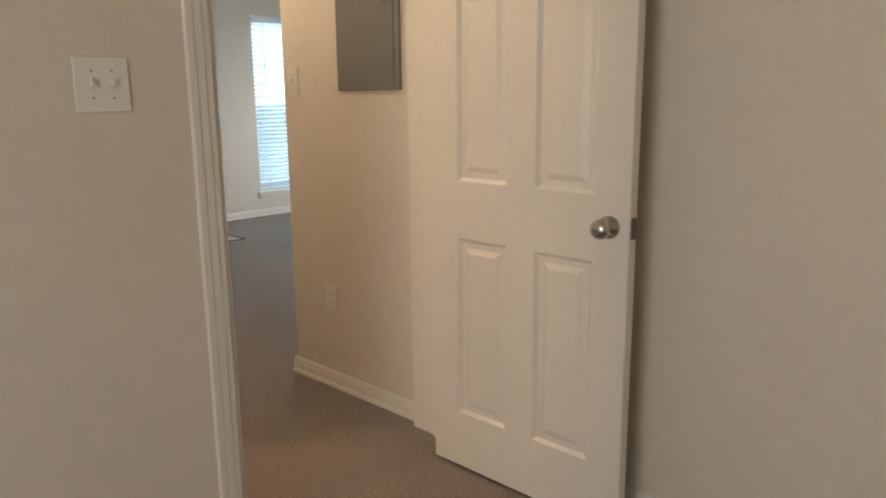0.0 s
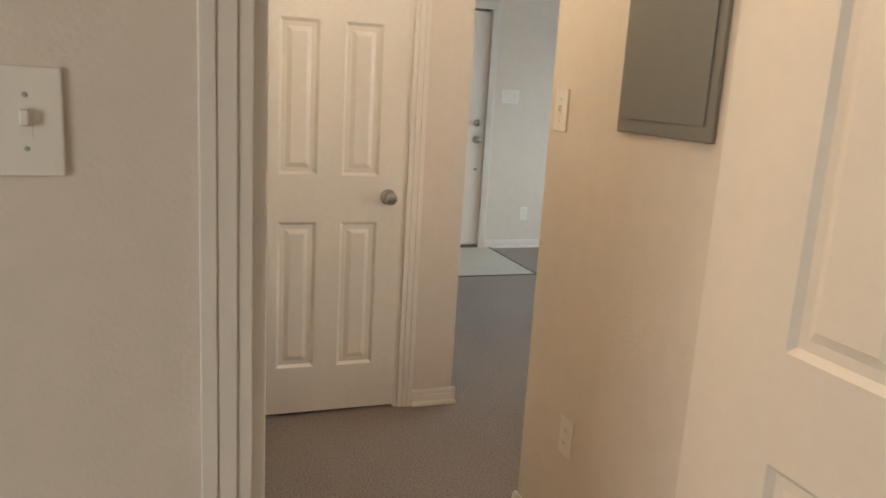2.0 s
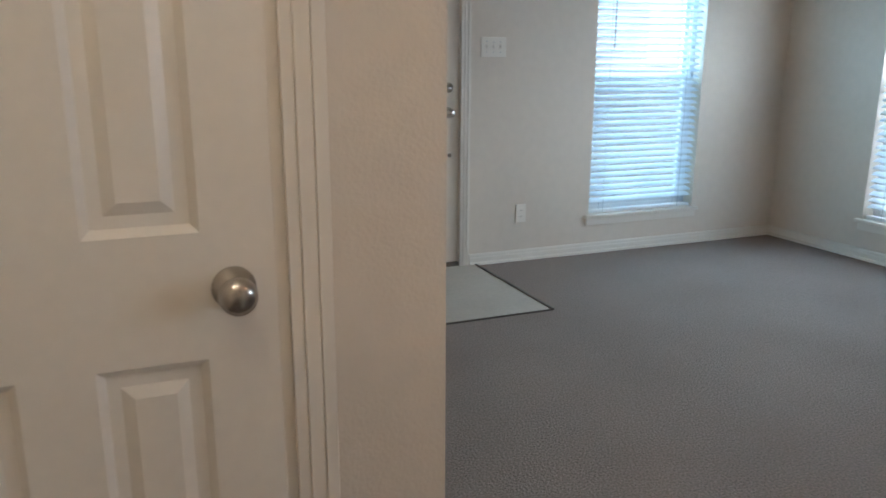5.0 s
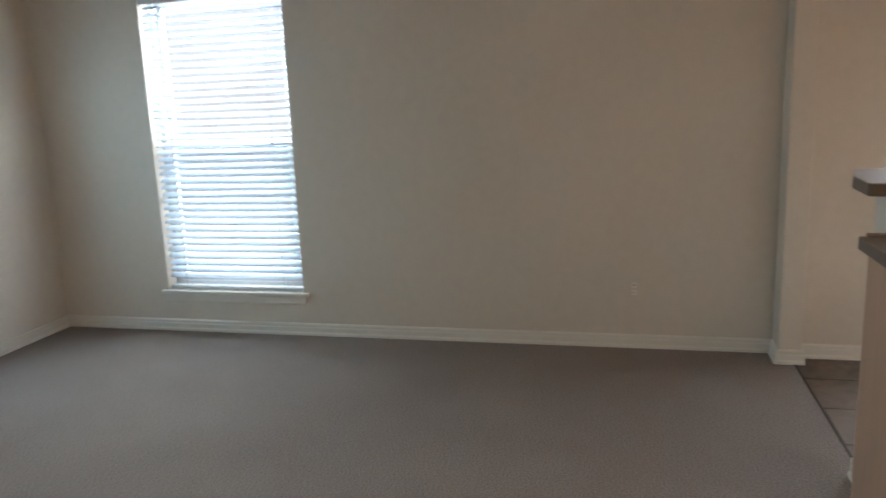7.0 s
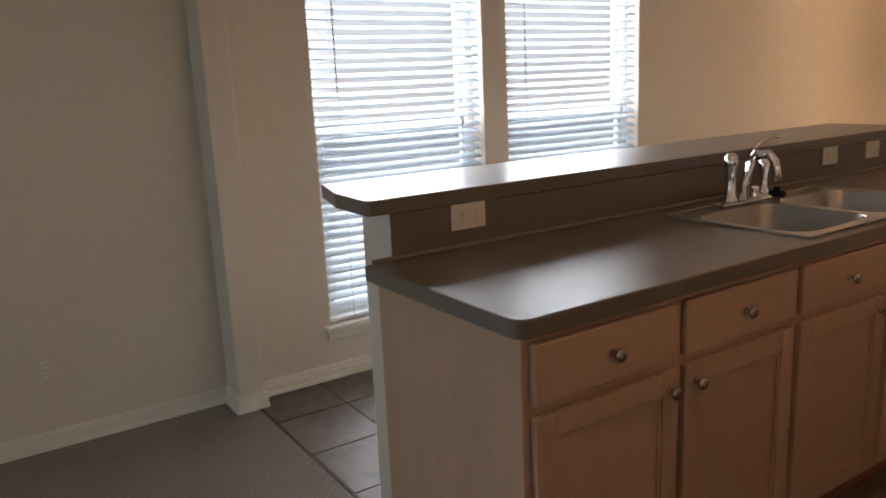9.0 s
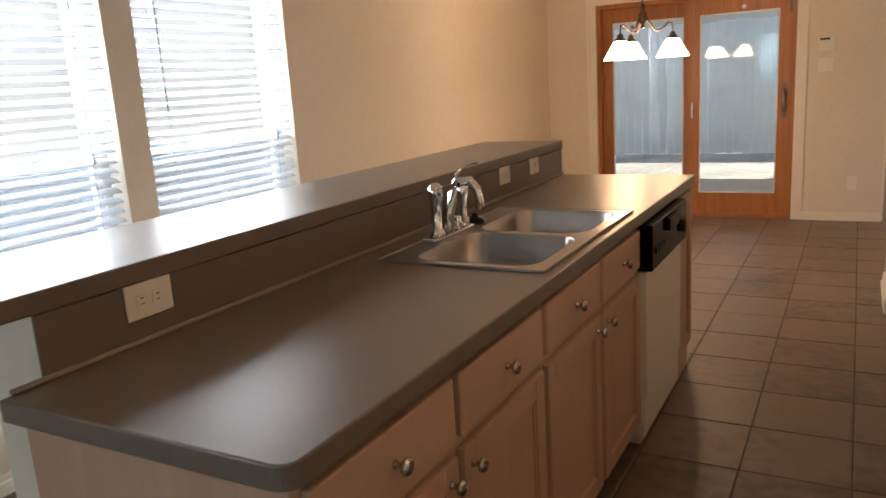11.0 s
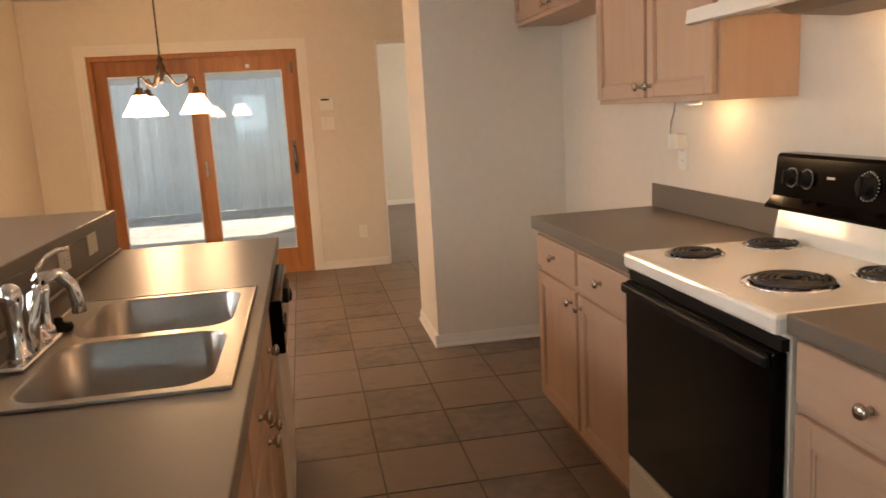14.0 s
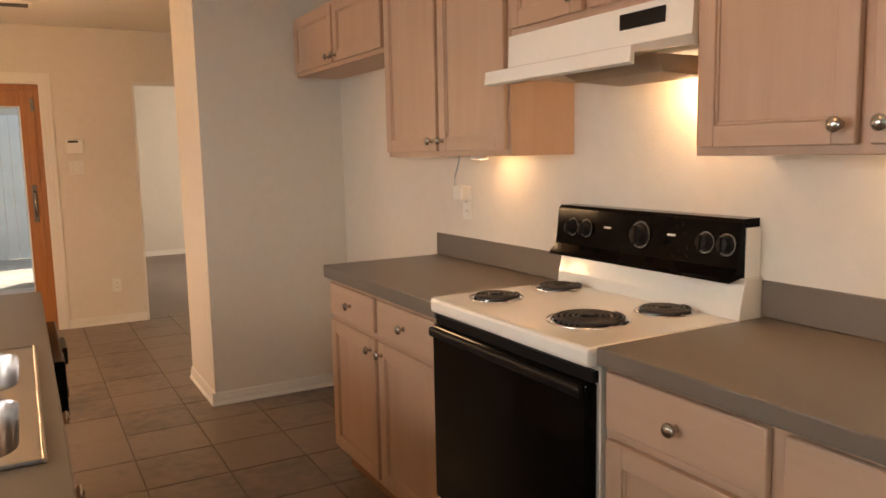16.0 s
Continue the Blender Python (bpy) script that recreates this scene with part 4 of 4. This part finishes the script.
part("dial", lathe(bmesh.new(), (-2.300, 3.01, 0.765), [(0.026, 0), (0.024, 0.014), (0.010, 0.018), (0.003, 0.019)], "x"), M_BLACKM, cp, smooth=True)
for k in range(4):
    part("button", box(-2.300, -2.296, 2.56 + k * 0.04, 2.59 + k * 0.04, 0.75, 0.775, bevel=0.001), M_BLACKM, cp)
part("toe_panel", box(-2.42, -2.41, 2.512, 3.109, 0, 0.055), M_BLACKM, dw)

# ---- range ----
rg = thing("range", (-0.95, 1.985, 0), "white electric coil range with black oven door and backguard", "range")
RY0, RY1 = 1.612, 2.376
part("body", box(-1.225, -0.645, RY0, RY1, 0.03, 0.893, bevel=0.003), M_APPL, rg)
part("cooktop", box(-1.265, -0.715, RY0 - 0.002, RY1 + 0.002, 0.895, 0.943, bevel=0.011), M_ENAMEL, rg, "white enamel cooktop")
od = part("oven_door", box(-1.262, -1.227, RY0 + 0.006, RY1 - 0.006, 0.285, 0.855, bevel=0.007), M_BLACK, rg, "glossy black oven door")
part("oven_handle", box(-1.282, -1.2625, RY0 + 0.012, RY1 - 0.012, 0.822, 0.853, bevel=0.009), M_BLACKM, od, "full-width black handle")
part("door_trim", box(-1.245, -1.227, RY0 + 0.004, RY1 - 0.004, 0.857, 0.884), M_BLACKM, rg)
sd = part("storage_drawer", box(-1.258, -1.227, RY0 + 0.006, RY1 - 0.006, 0.075, 0.275, bevel=0.006), M_APPL, rg, "white storage drawer")
part("drawer_lip", box(-1.268, -1.258, RY0 + 0.05, RY1 - 0.05, 0.245, 0.268, bevel=0.003), M_APPL, sd)
bm = bmesh.new()
prof = [(-0.672, 0.918), (-0.760, 0.918), (-0.752, 0.98), (-0.735, 1.052), (-0.672, 1.052)]
e0, e1 = [bm.verts.new((x, RY0, z)) for x, z in prof], [bm.verts.new((x, RY1, z)) for x, z in prof]
bm.faces.new(e0), bm.faces.new(e1)
for i in range(5):
    bm.faces.new((e0[i], e0[(i + 1) % 5], e1[(i + 1) % 5], e1[i]))
part("riser", bm, M_ENAMEL, rg)
bm = bmesh.new()
prof = [(-0.672, 1.053), (-0.735, 1.053), (-0.785, 1.042), (-0.782, 1.052), (-0.756, 1.078), (-0.742, 1.198), (-0.732, 1.208), (-0.672, 1.208)]
e0, e1 = [bm.verts.new((x, RY0 + 0.012, z)) for x, z in prof], [bm.verts.new((x, RY1 + 0.012, z)) for x, z in prof]
bm.faces.new(e0), bm.faces.new(e1)
for i in range(8):
    bm.faces.new((e0[i], e0[(i + 1) % 8], e1[(i + 1) % 8], e1[i]))
bg = part("backguard", bm, M_BLACK, rg, "glossy black slanted control backguard")
part("backguard_side", box(-0.728, -0.672, RY0 + 0.006, RY0 + 0.0118, 0.93, 1.185, bevel=0.002), M_ENAMEL, rg)
for y, r in ((2.305, 0.022), (2.235, 0.022), (1.985, 0.030), (1.735, 0.022), (1.665, 0.022)):
    c = Vector((-0.7495, y, 1.138))
    n = Vector((-0.9932, 0, 0.116))
    bm = lathe(bmesh.new(), (0, 0, 0), [(r * 1.15, 0), (r * 1.12, 0.004), (r, 0.006), (r * 0.85, 0.022), (r * 0.3, 0.024), (0.002, 0.024)], "z", 20)
    bx(bm, -r * 0.16, r * 0.16, -r * 0.9, r * 0.9, 0.022, 0.031)
    bmesh.ops.transform(bm, matrix=Matrix.Translation(c) @ n.to_track_quat("Z", "Y").to_matrix().to_4x4(), verts=bm.verts)
    kb = part("control_knob", bm, M_BLACKM, bg, smooth=False)
    bm = bmesh.new()
    for k in range(24):
        a = 2 * math.pi * k / 24
        q = Matrix.Rotation(a, 4, "Z") @ Matrix.Translation((0, r * 1.28, 0.0005))
        b2 = box(-0.0009, 0.0009, -0.002, 0.002, 0, 0.0006)
        bmesh.ops.transform(b2, matrix=Matrix.Translation(c) @ n.to_track_quat("Z", "Y").to_matrix().to_4x4() @ q, verts=b2.verts)
        tmp = bpy.data.meshes.new("t")
        b2.to_mesh(tmp), b2.free()
        bm.from_mesh(tmp)
        bpy.data.meshes.remove(tmp)
    part("dial_marks", bm, M_PLATE, bg, "small pale dial marks")
for y in (2.13, 1.86):
    part("indicator_label", box(-0.7515, -0.7480, y - 0.014, y + 0.014, 1.145, 1.151), M_PLATE, bg)


def coil(cx, cy, r):
    ob = part("drip_pan", lathe(bmesh.new(), (cx, cy, 0.9435), [(r * 1.16, 0), (r * 1.15, 0.005), (r * 1.02, 0.004), (r * 0.9, 0.0015), (0.02, 0.001)], "z", 32), M_CHROME, rg, "shiny chrome drip pan", True)
    pts = []
    turns = 4 if r < 0.09 else 5
    for i in range(turns * 24 + 1):
        a = 2 * math.pi * i / 24
        rr = r * (0.22 + 0.76 * i / (turns * 24))
        pts.append((cx + rr * math.cos(a), cy + rr * math.sin(a), 0.954))
    part("coil_element", tube(bmesh.new(), pts, 0.0048, 6), M_COIL, ob, "dark spiral heating coil", True)
    bm = bmesh.new()
    for k in range(3):
        a = 2 * math.pi * k / 3 + 0.4
        tube(bm, [(cx, cy, 0.947), (cx + r * math.cos(a), cy + r * math.sin(a), 0.947)], 0.003, 4)
    part("coil_support", bm, M_CHROME, ob)


coil(-1.105, 2.235, 0.073), coil(-0.845, 2.255, 0.073), coil(-1.075, 1.835, 0.097), coil(-0.835, 1.80, 0.073)

# ---- range hood ----
hood = thing("range_hood", (-0.87, 1.985, 1.58), "white under-cabinet range hood, lamp lit", "range hood")
bm = bmesh.new()
prof = [(-0.642, 1.62), (-0.642, 1.763), (-0.945, 1.763), (-0.950, 1.665), (-1.115, 1.632), (-1.120, 1.595), (-1.105, 1.590), (-1.105, 1.617), (-0.94, 1.64)]
e0, e1 = [bm.verts.new((x, 1.612 if x > -1.0 else 1.640, z)) for x, z in prof], [bm.verts.new((x, 2.388 if x > -1.0 else 2.265, z)) for x, z in prof]
bm.faces.new(e0), bm.faces.new(e1)
for i in range(len(prof)):
    k = (i + 1) % len(prof)
    bm.faces.new((e0[i], e0[k], e1[k], e1[i]))
part("shell", bm, M_ENAMEL, hood)
part("switch_panel", box(-0.9525, -0.9455, 1.70, 1.86, 1.705, 1.745, bevel=0.001), M_BLACKM, hood, "small dark switch panel")
part("filter", box(-1.03, -0.82, 2.0, 2.35, 1.622, 1.632), M_STEEL, hood, "metal grease filter")
bm = bmesh.new()
top_ring = [bm.verts.new(p) for p in ((-1.05, 1.625, 1.616), (-0.82, 1.625, 1.616), (-0.82, 2.02, 1.616), (-1.05, 2.02, 1.616))]
low_ring = [bm.verts.new(p) for p in ((-1.00, 1.655, 1.580), (-0.84, 1.655, 1.572), (-0.84, 1.97, 1.572), (-1.00, 1.97, 1.580))]
for i in range(4):
    bm.faces.new((top_ring[i], top_ring[(i + 1) % 4], low_ring[(i + 1) % 4], low_ring[i]))
bm.faces.new(top_ring), bm.faces.new(low_ring)
part("lamp_cover", bm, M_HOODPAN, hood, "tan plastic lamp and fan cover")
part("lamp_lens", box(-0.80, -0.70, 1.74, 1.90, 1.606, 1.613, bevel=0.002), M_PUCK, hood, "lit lamp lens")

for y, z in ((2.78, 1.370), (1.12, 1.365)):
    pk = thing("puck_light", (-0.82, y, z), "small lit puck light under a wall cabinet", "puck light", "puck lights")
    part("housing", lathe(bmesh.new(), (-0.82, y, z + 0.0095), [(0.034, 0), (0.034, -0.012), (0.030, -0.014), (0.026, -0.012)], "z"), M_PVC, pk, smooth=True)

site(NONE)
# ---- chandelier ----
CX, CY = -3.045, 5.35
ch = thing("chandelier", (CX, CY, H), "dark bronze chandelier with lit alabaster bell shades", "chandelier")
part("canopy", lathe(bmesh.new(), (CX, CY, H - 0.03), [(0.02, 0), (0.06, 0.01), (0.065, 0.03)], "z"), M_BRONZE, ch, smooth=True)
part("chain", tube(bmesh.new(), [(CX, CY, H - 0.02), (CX + 0.002, CY, 2.1), (CX, CY, 1.82)], 0.006, 6), M_BRONZE, ch)
part("hub", lathe(bmesh.new(), (CX, CY, 1.66), [(0.004, 0), (0.018, 0.015), (0.010, 0.03), (0.028, 0.06), (0.030, 0.10), (0.014, 0.12), (0.018, 0.15), (0.006, 0.17)], "z"), M_BRONZE, ch, smooth=True)
for az in (20, 128, 236):
    a = radians(az)
    u = Vector((math.cos(a), math.sin(a), 0))
    c = Vector((CX, CY, 0))
    arm = part("arm", tube(bmesh.new(), [c + u * r + Vector((0, 0, z)) for r, z in ((0.02, 1.74), (0.05, 1.70), (0.07, 1.66), (0.10, 1.645), (0.14, 1.665), (0.17, 1.695), (0.195, 1.69), (0.20, 1.655), (0.20, 1.625))], 0.0065, 8), M_BRONZE, ch, smooth=True)
    e = c + u * 0.20
    part("socket", lathe(bmesh.new(), (e.x, e.y, 1.585), [(0.040, 0), (0.036, 0.015), (0.022, 0.022), (0.020, 0.045), (0.006, 0.05)], "z"), M_BRONZE, arm, smooth=True)
    part("shade", lathe(bmesh.new(), (e.x, e.y, 1.465), [(0.112, 0.0), (0.100, 0.018), (0.078, 0.055), (0.058, 0.09), (0.044, 0.115), (0.036, 0.121)], "z", 28), M_SHADE, arm, "glowing white alabaster bell shade", True)


# ---- plates on the walls ----
def plate(name, axis, face, out, u, z, w, h, label, kind="outlet", lying=False, switches=1, cover=None):
    """A switch or socket plate on a wall."""
    def q(d0, d1, u0, u1):
        lo, hi = face + out * d0, face + out * d1
        return (lo, hi, u0, u1) if axis == "x" else (u0, u1, lo, hi)
    ob = thing(name, (face, u, z) if axis == "x" else (u, face, z), label, name.replace("_", " "))
    part("cover", box(*q(0, 0.006, u - w / 2, u + w / 2), z - h / 2, z + h / 2, bevel=0.002), cover or M_PLATE, ob)
    if kind == "outlet":
        for s in (-1, 1):
            cu, cz = (u + s * 0.020, z) if lying else (u, z + s * 0.020)
            sk = part("socket", box(*q(0.006, 0.0075, cu - 0.014, cu + 0.014), cz - 0.014, cz + 0.014, bevel=0.0005), M_PLATE, ob)
            for k in (-1, 1):
                su, sz = (cu, cz + k * 0.006) if lying else (cu + k * 0.006, cz)
                ww, hh = (0.004, 0.0011) if lying else (0.0011, 0.004)
                part("slot", box(*q(0.0075, 0.0079, su - ww, su + ww), sz - hh, sz + hh), M_SLOT, sk)
    else:
        for i in range(switches):
            cu = u + (i - (switches - 1) / 2) * 0.046
            part("toggle", box(*q(0.006, 0.016, cu - 0.005, cu + 0.005), z - 0.004, z + 0.014, bevel=0.002), M_PLATE, ob)
            part("toggle_well", box(*q(0.006, 0.0068, cu - 0.007, cu + 0.007), z - 0.016, z + 0.016), M_TRIM, ob)
            for s in (-1, 1):
                part("screw", lathe(bmesh.new(), (face + out * 0.006, cu, z + s * 0.03) if axis == "x" else (cu, face + out * 0.006, z + s * 0.03), [(0.003, 0), (0.0028, out * 0.0012), (0.001, out * 0.0013)], axis, 8), M_CORD, ob)
    return ob


site(HALL)
plate("light_switch", "y", 1.69, 1, 0.671, 1.328, 0.122, 0.122, "white double toggle switch plate by the bedroom door", "switch", switches=2)
plate("light_switch", "x", -0.585, 1, 0.650, 1.345, 0.075, 0.122, "cream single toggle switch plate in the hall", "switch")
plate("wall_outlet", "x", -0.585, 1, 0.857, 0.41, 0.072, 0.116, "cream outlet cover low on the hall wall")
site(ENTRY)
plate("light_switch", "y", -3.70, 1, -2.295, 1.335, 0.165, 0.115, "white triple switch plate by the front door", "switch", switches=3)
plate("wall_outlet", "y", -3.70, 1, -2.51, 0.31, 0.072, 0.116, "white wall outlet near the front door")
site(NONE)
plate("wall_outlet", "x", -4.50, 1, -0.06, 0.33, 0.072, 0.116, "cream wall outlet on the living room wall", cover=M_WALL)
site(KITCHEN)
plate("wall_outlet", "x", -2.9685, 1, 0.937, 0.997, 0.118, 0.074, "white duplex outlet set sideways below the bar", lying=True)
plate("wall_outlet", "x", -2.9685, 1, 2.768, 1.002, 0.105, 0.072, "white outlet set sideways below the bar", lying=True)
plate("light_switch", "x", -2.9685, 1, 3.098, 1.000, 0.105, 0.072, "white switch plate below the bar", "switch")
plate("wall_outlet", "x", -0.670, -1, 3.12, 1.16, 0.072, 0.116, "white wall outlet above the counter")
tr = thing("plug_transformer", (-0.65, 3.13, 1.21), "cream plug-in transformer with a thin cord to the puck lights", "transformer")
part("body", box(-0.720, -0.670, 3.090, 3.165, 1.185, 1.25, bevel=0.006), M_PLATE, tr)
part("cord", tube(bmesh.new(), [(-0.705, 3.165, 1.22), (-0.69, 3.20, 1.23), (-0.678, 3.215, 1.29), (-0.676, 3.19, 1.34), (-0.686, 3.16, 1.38)], 0.003, 6), M_CORD, tr)
site(HALL)
pn = thing("electric_panel", (-0.585, 1.19, 1.30), "grey metal electrical panel cover set in the hall wall", "electric panel")
part("cover", box(-0.585, -0.573, 0.968, 1.335, 1.307, 2.02, bevel=0.003), M_PANEL, pn)
part("panel_door", box(-0.573, -0.569, 0.995, 1.308, 1.341, 1.99, bevel=0.001), M_PANEL, pn)
part("latch", bx(box(-0.569, -0.563, 1.232, 1.275, 1.63, 1.72, bevel=0.002), -0.563, -0.558, 1.245, 1.262, 1.645, 1.672), M_NICKEL, pn, "metal latch")
site(NORTH)
th = thing("thermostat", (-1.94, 7.25, 1.5), "white wall thermostat with a dark display", "thermostat")
part("housing", box(-2.005, -1.875, 7.222, 7.25, 1.445, 1.565, bevel=0.005), M_PLATE, th)
part("display", box(-1.99, -1.915, 7.219, 7.222, 1.535, 1.552), M_SLOT, th)
part("button_cover", box(-1.985, -1.895, 7.2195, 7.222, 1.455, 1.52, bevel=0.001), M_PLATE, th)
plate("light_switch", "y", 7.25, -1, -1.94, 1.335, 0.115, 0.115, "faint white double switch plate below the thermostat", "switch", switches=2)
plate("wall_outlet", "y", 7.25, -1, -1.70, 0.33, 0.072, 0.116, "white wall outlet beside the patio door")
site(NONE)
vt = thing("ceiling_vent", (-2.40, 6.37, H), "white slatted ceiling air vent", "ceiling vent")
part("frame", bx(bx(bx(box(-2.56, -2.54, 6.28, 6.46, H - 0.008, H), -2.24, -2.22, 6.28, 6.46, H - 0.008, H), -2.54, -2.24, 6.28, 6.30, H - 0.008, H), -2.54, -2.24, 6.44, 6.46, H - 0.008, H), M_TRIM, vt)
for k in range(7):
    part("slat", box(-2.54, -2.24, 6.31 + k * 0.019, 6.316 + k * 0.019, H - 0.010, H), M_HINGE, vt)

# ---- bathroom seen through its doorway ----
site(HALL)
van = thing("vanity", (0.95, 0.15, 0), "warm brown wood bathroom vanity cabinet", "vanity")
part("body", box(0.48, 1.55, -0.11, 0.40, 0.08, 0.755, bevel=0.003), M_OAKDARK, van)
for x0, x1 in ((0.50, 0.99), (1.03, 1.52)):
    part("door", box(x0, x1, 0.401, 0.418, 0.13, 0.70, bevel=0.004), M_OAKDARK, van)
vtop = thing("washbasin", (0.95, 0.15, 0.76), "cream cultured marble vanity top with an oval basin", "washbasin")
bm = bmesh.new()
cx, cy = 0.80, 0.17
inner, outer = [], []
for i in range(48):
    a = 2 * math.pi * i / 48
    dx, dy = math.cos(a), math.sin(a)
    s = min(((1.56 if dx > 0 else 0.474) - cx) / dx if abs(dx) > 1e-6 else 1e9, ((0.435 if dy > 0 else -0.118) - cy) / dy if abs(dy) > 1e-6 else 1e9)
    outer.append((cx + dx * s, cy + dy * s))
    inner.append((dx, dy))
for q in ((1.56, 0.435), (0.474, 0.435), (0.474, -0.118), (1.56, -0.118)):
    i = min(range(48), key=lambda j: (outer[j][0] - q[0]) ** 2 + (outer[j][1] - q[1]) ** 2)
    outer[i] = q
loops = [[(x, y, 0.756) for x, y in outer], [(x, y, 0.80) for x, y in outer]]
for r, z in ((1.0, 0.80), (0.97, 0.795), (0.85, 0.74), (0.5, 0.69), (0.1, 0.685)):
    loops.append([(cx + 0.21 * r * dx, cy + 0.16 * r * dy, z) for dx, dy in inner])
skin(bm, loops)
part("top", bm, M_MARBLE, vtop)
part("backsplash", bx(bx(box(0.474, 1.56, -0.118, -0.10, 0.80, 0.93, bevel=0.004), 0.474, 1.56, -0.10, -0.094, 0.86, 0.885, bevel=0.002), 0.474, 1.56, -0.10, -0.094, 0.90, 0.915, bevel=0.002), M_MARBLE, vtop)
tb = thing("towel_bar", (0.75, -0.08, 1.29), "chrome towel bar on the bathroom wall", "towel bar")
part("bar", tube(bmesh.new(), [(0.74, -0.075, 1.30), (1.30, -0.075, 1.30)], 0.008), M_CHROME, tb, smooth=True)
for x in (0.74, 1.30):
    part("post", lathe(bmesh.new(), (x, -0.12, 1.30), [(0.024, 0), (0.022, 0.01), (0.010, 0.016), (0.012, 0.05), (0.004, 0.056)], "y"), M_CHROME, tb, smooth=True)

site(NONE)
# ---- floor tiles ----
TX, TY = 0.352, 0.363
G = 0.003
made = {}
for i in range(-9, 6):
    for k in range(-8, 12):
        xc, yc = -1.844 + i * TX, 3.4135 + k * TY
        x0, x1 = max(xc - TX / 2, -4.50), min(xc + TX / 2, -0.64)
        y0, y1 = max(yc - TY / 2, 0.73), min(yc + TY / 2, 7.42)
        if x1 - x0 < 0.03 or y1 - y0 < 0.03:
            continue
        key = (round(x1 - x0, 3), round(y1 - y0, 3))
        if key not in made:
            w, d = key[0] / 2 - G, key[1] / 2 - G
            bm = box(-w, w, -d, d, -0.010, 0.0, bevel=0.002)
            bmesh.ops.recalc_face_normals(bm, faces=bm.faces)
            made[key] = bpy.data.meshes.new("floor_tile")
            bm.to_mesh(made[key]), bm.free()
            made[key].materials.append(M_TILE)
        t = new("floor_tile", made[key])
        t.parent = tile_floor
        t.location = ((x0 + x1) / 2, (y0 + y1) / 2, random.uniform(-0.0008, 0.0008))
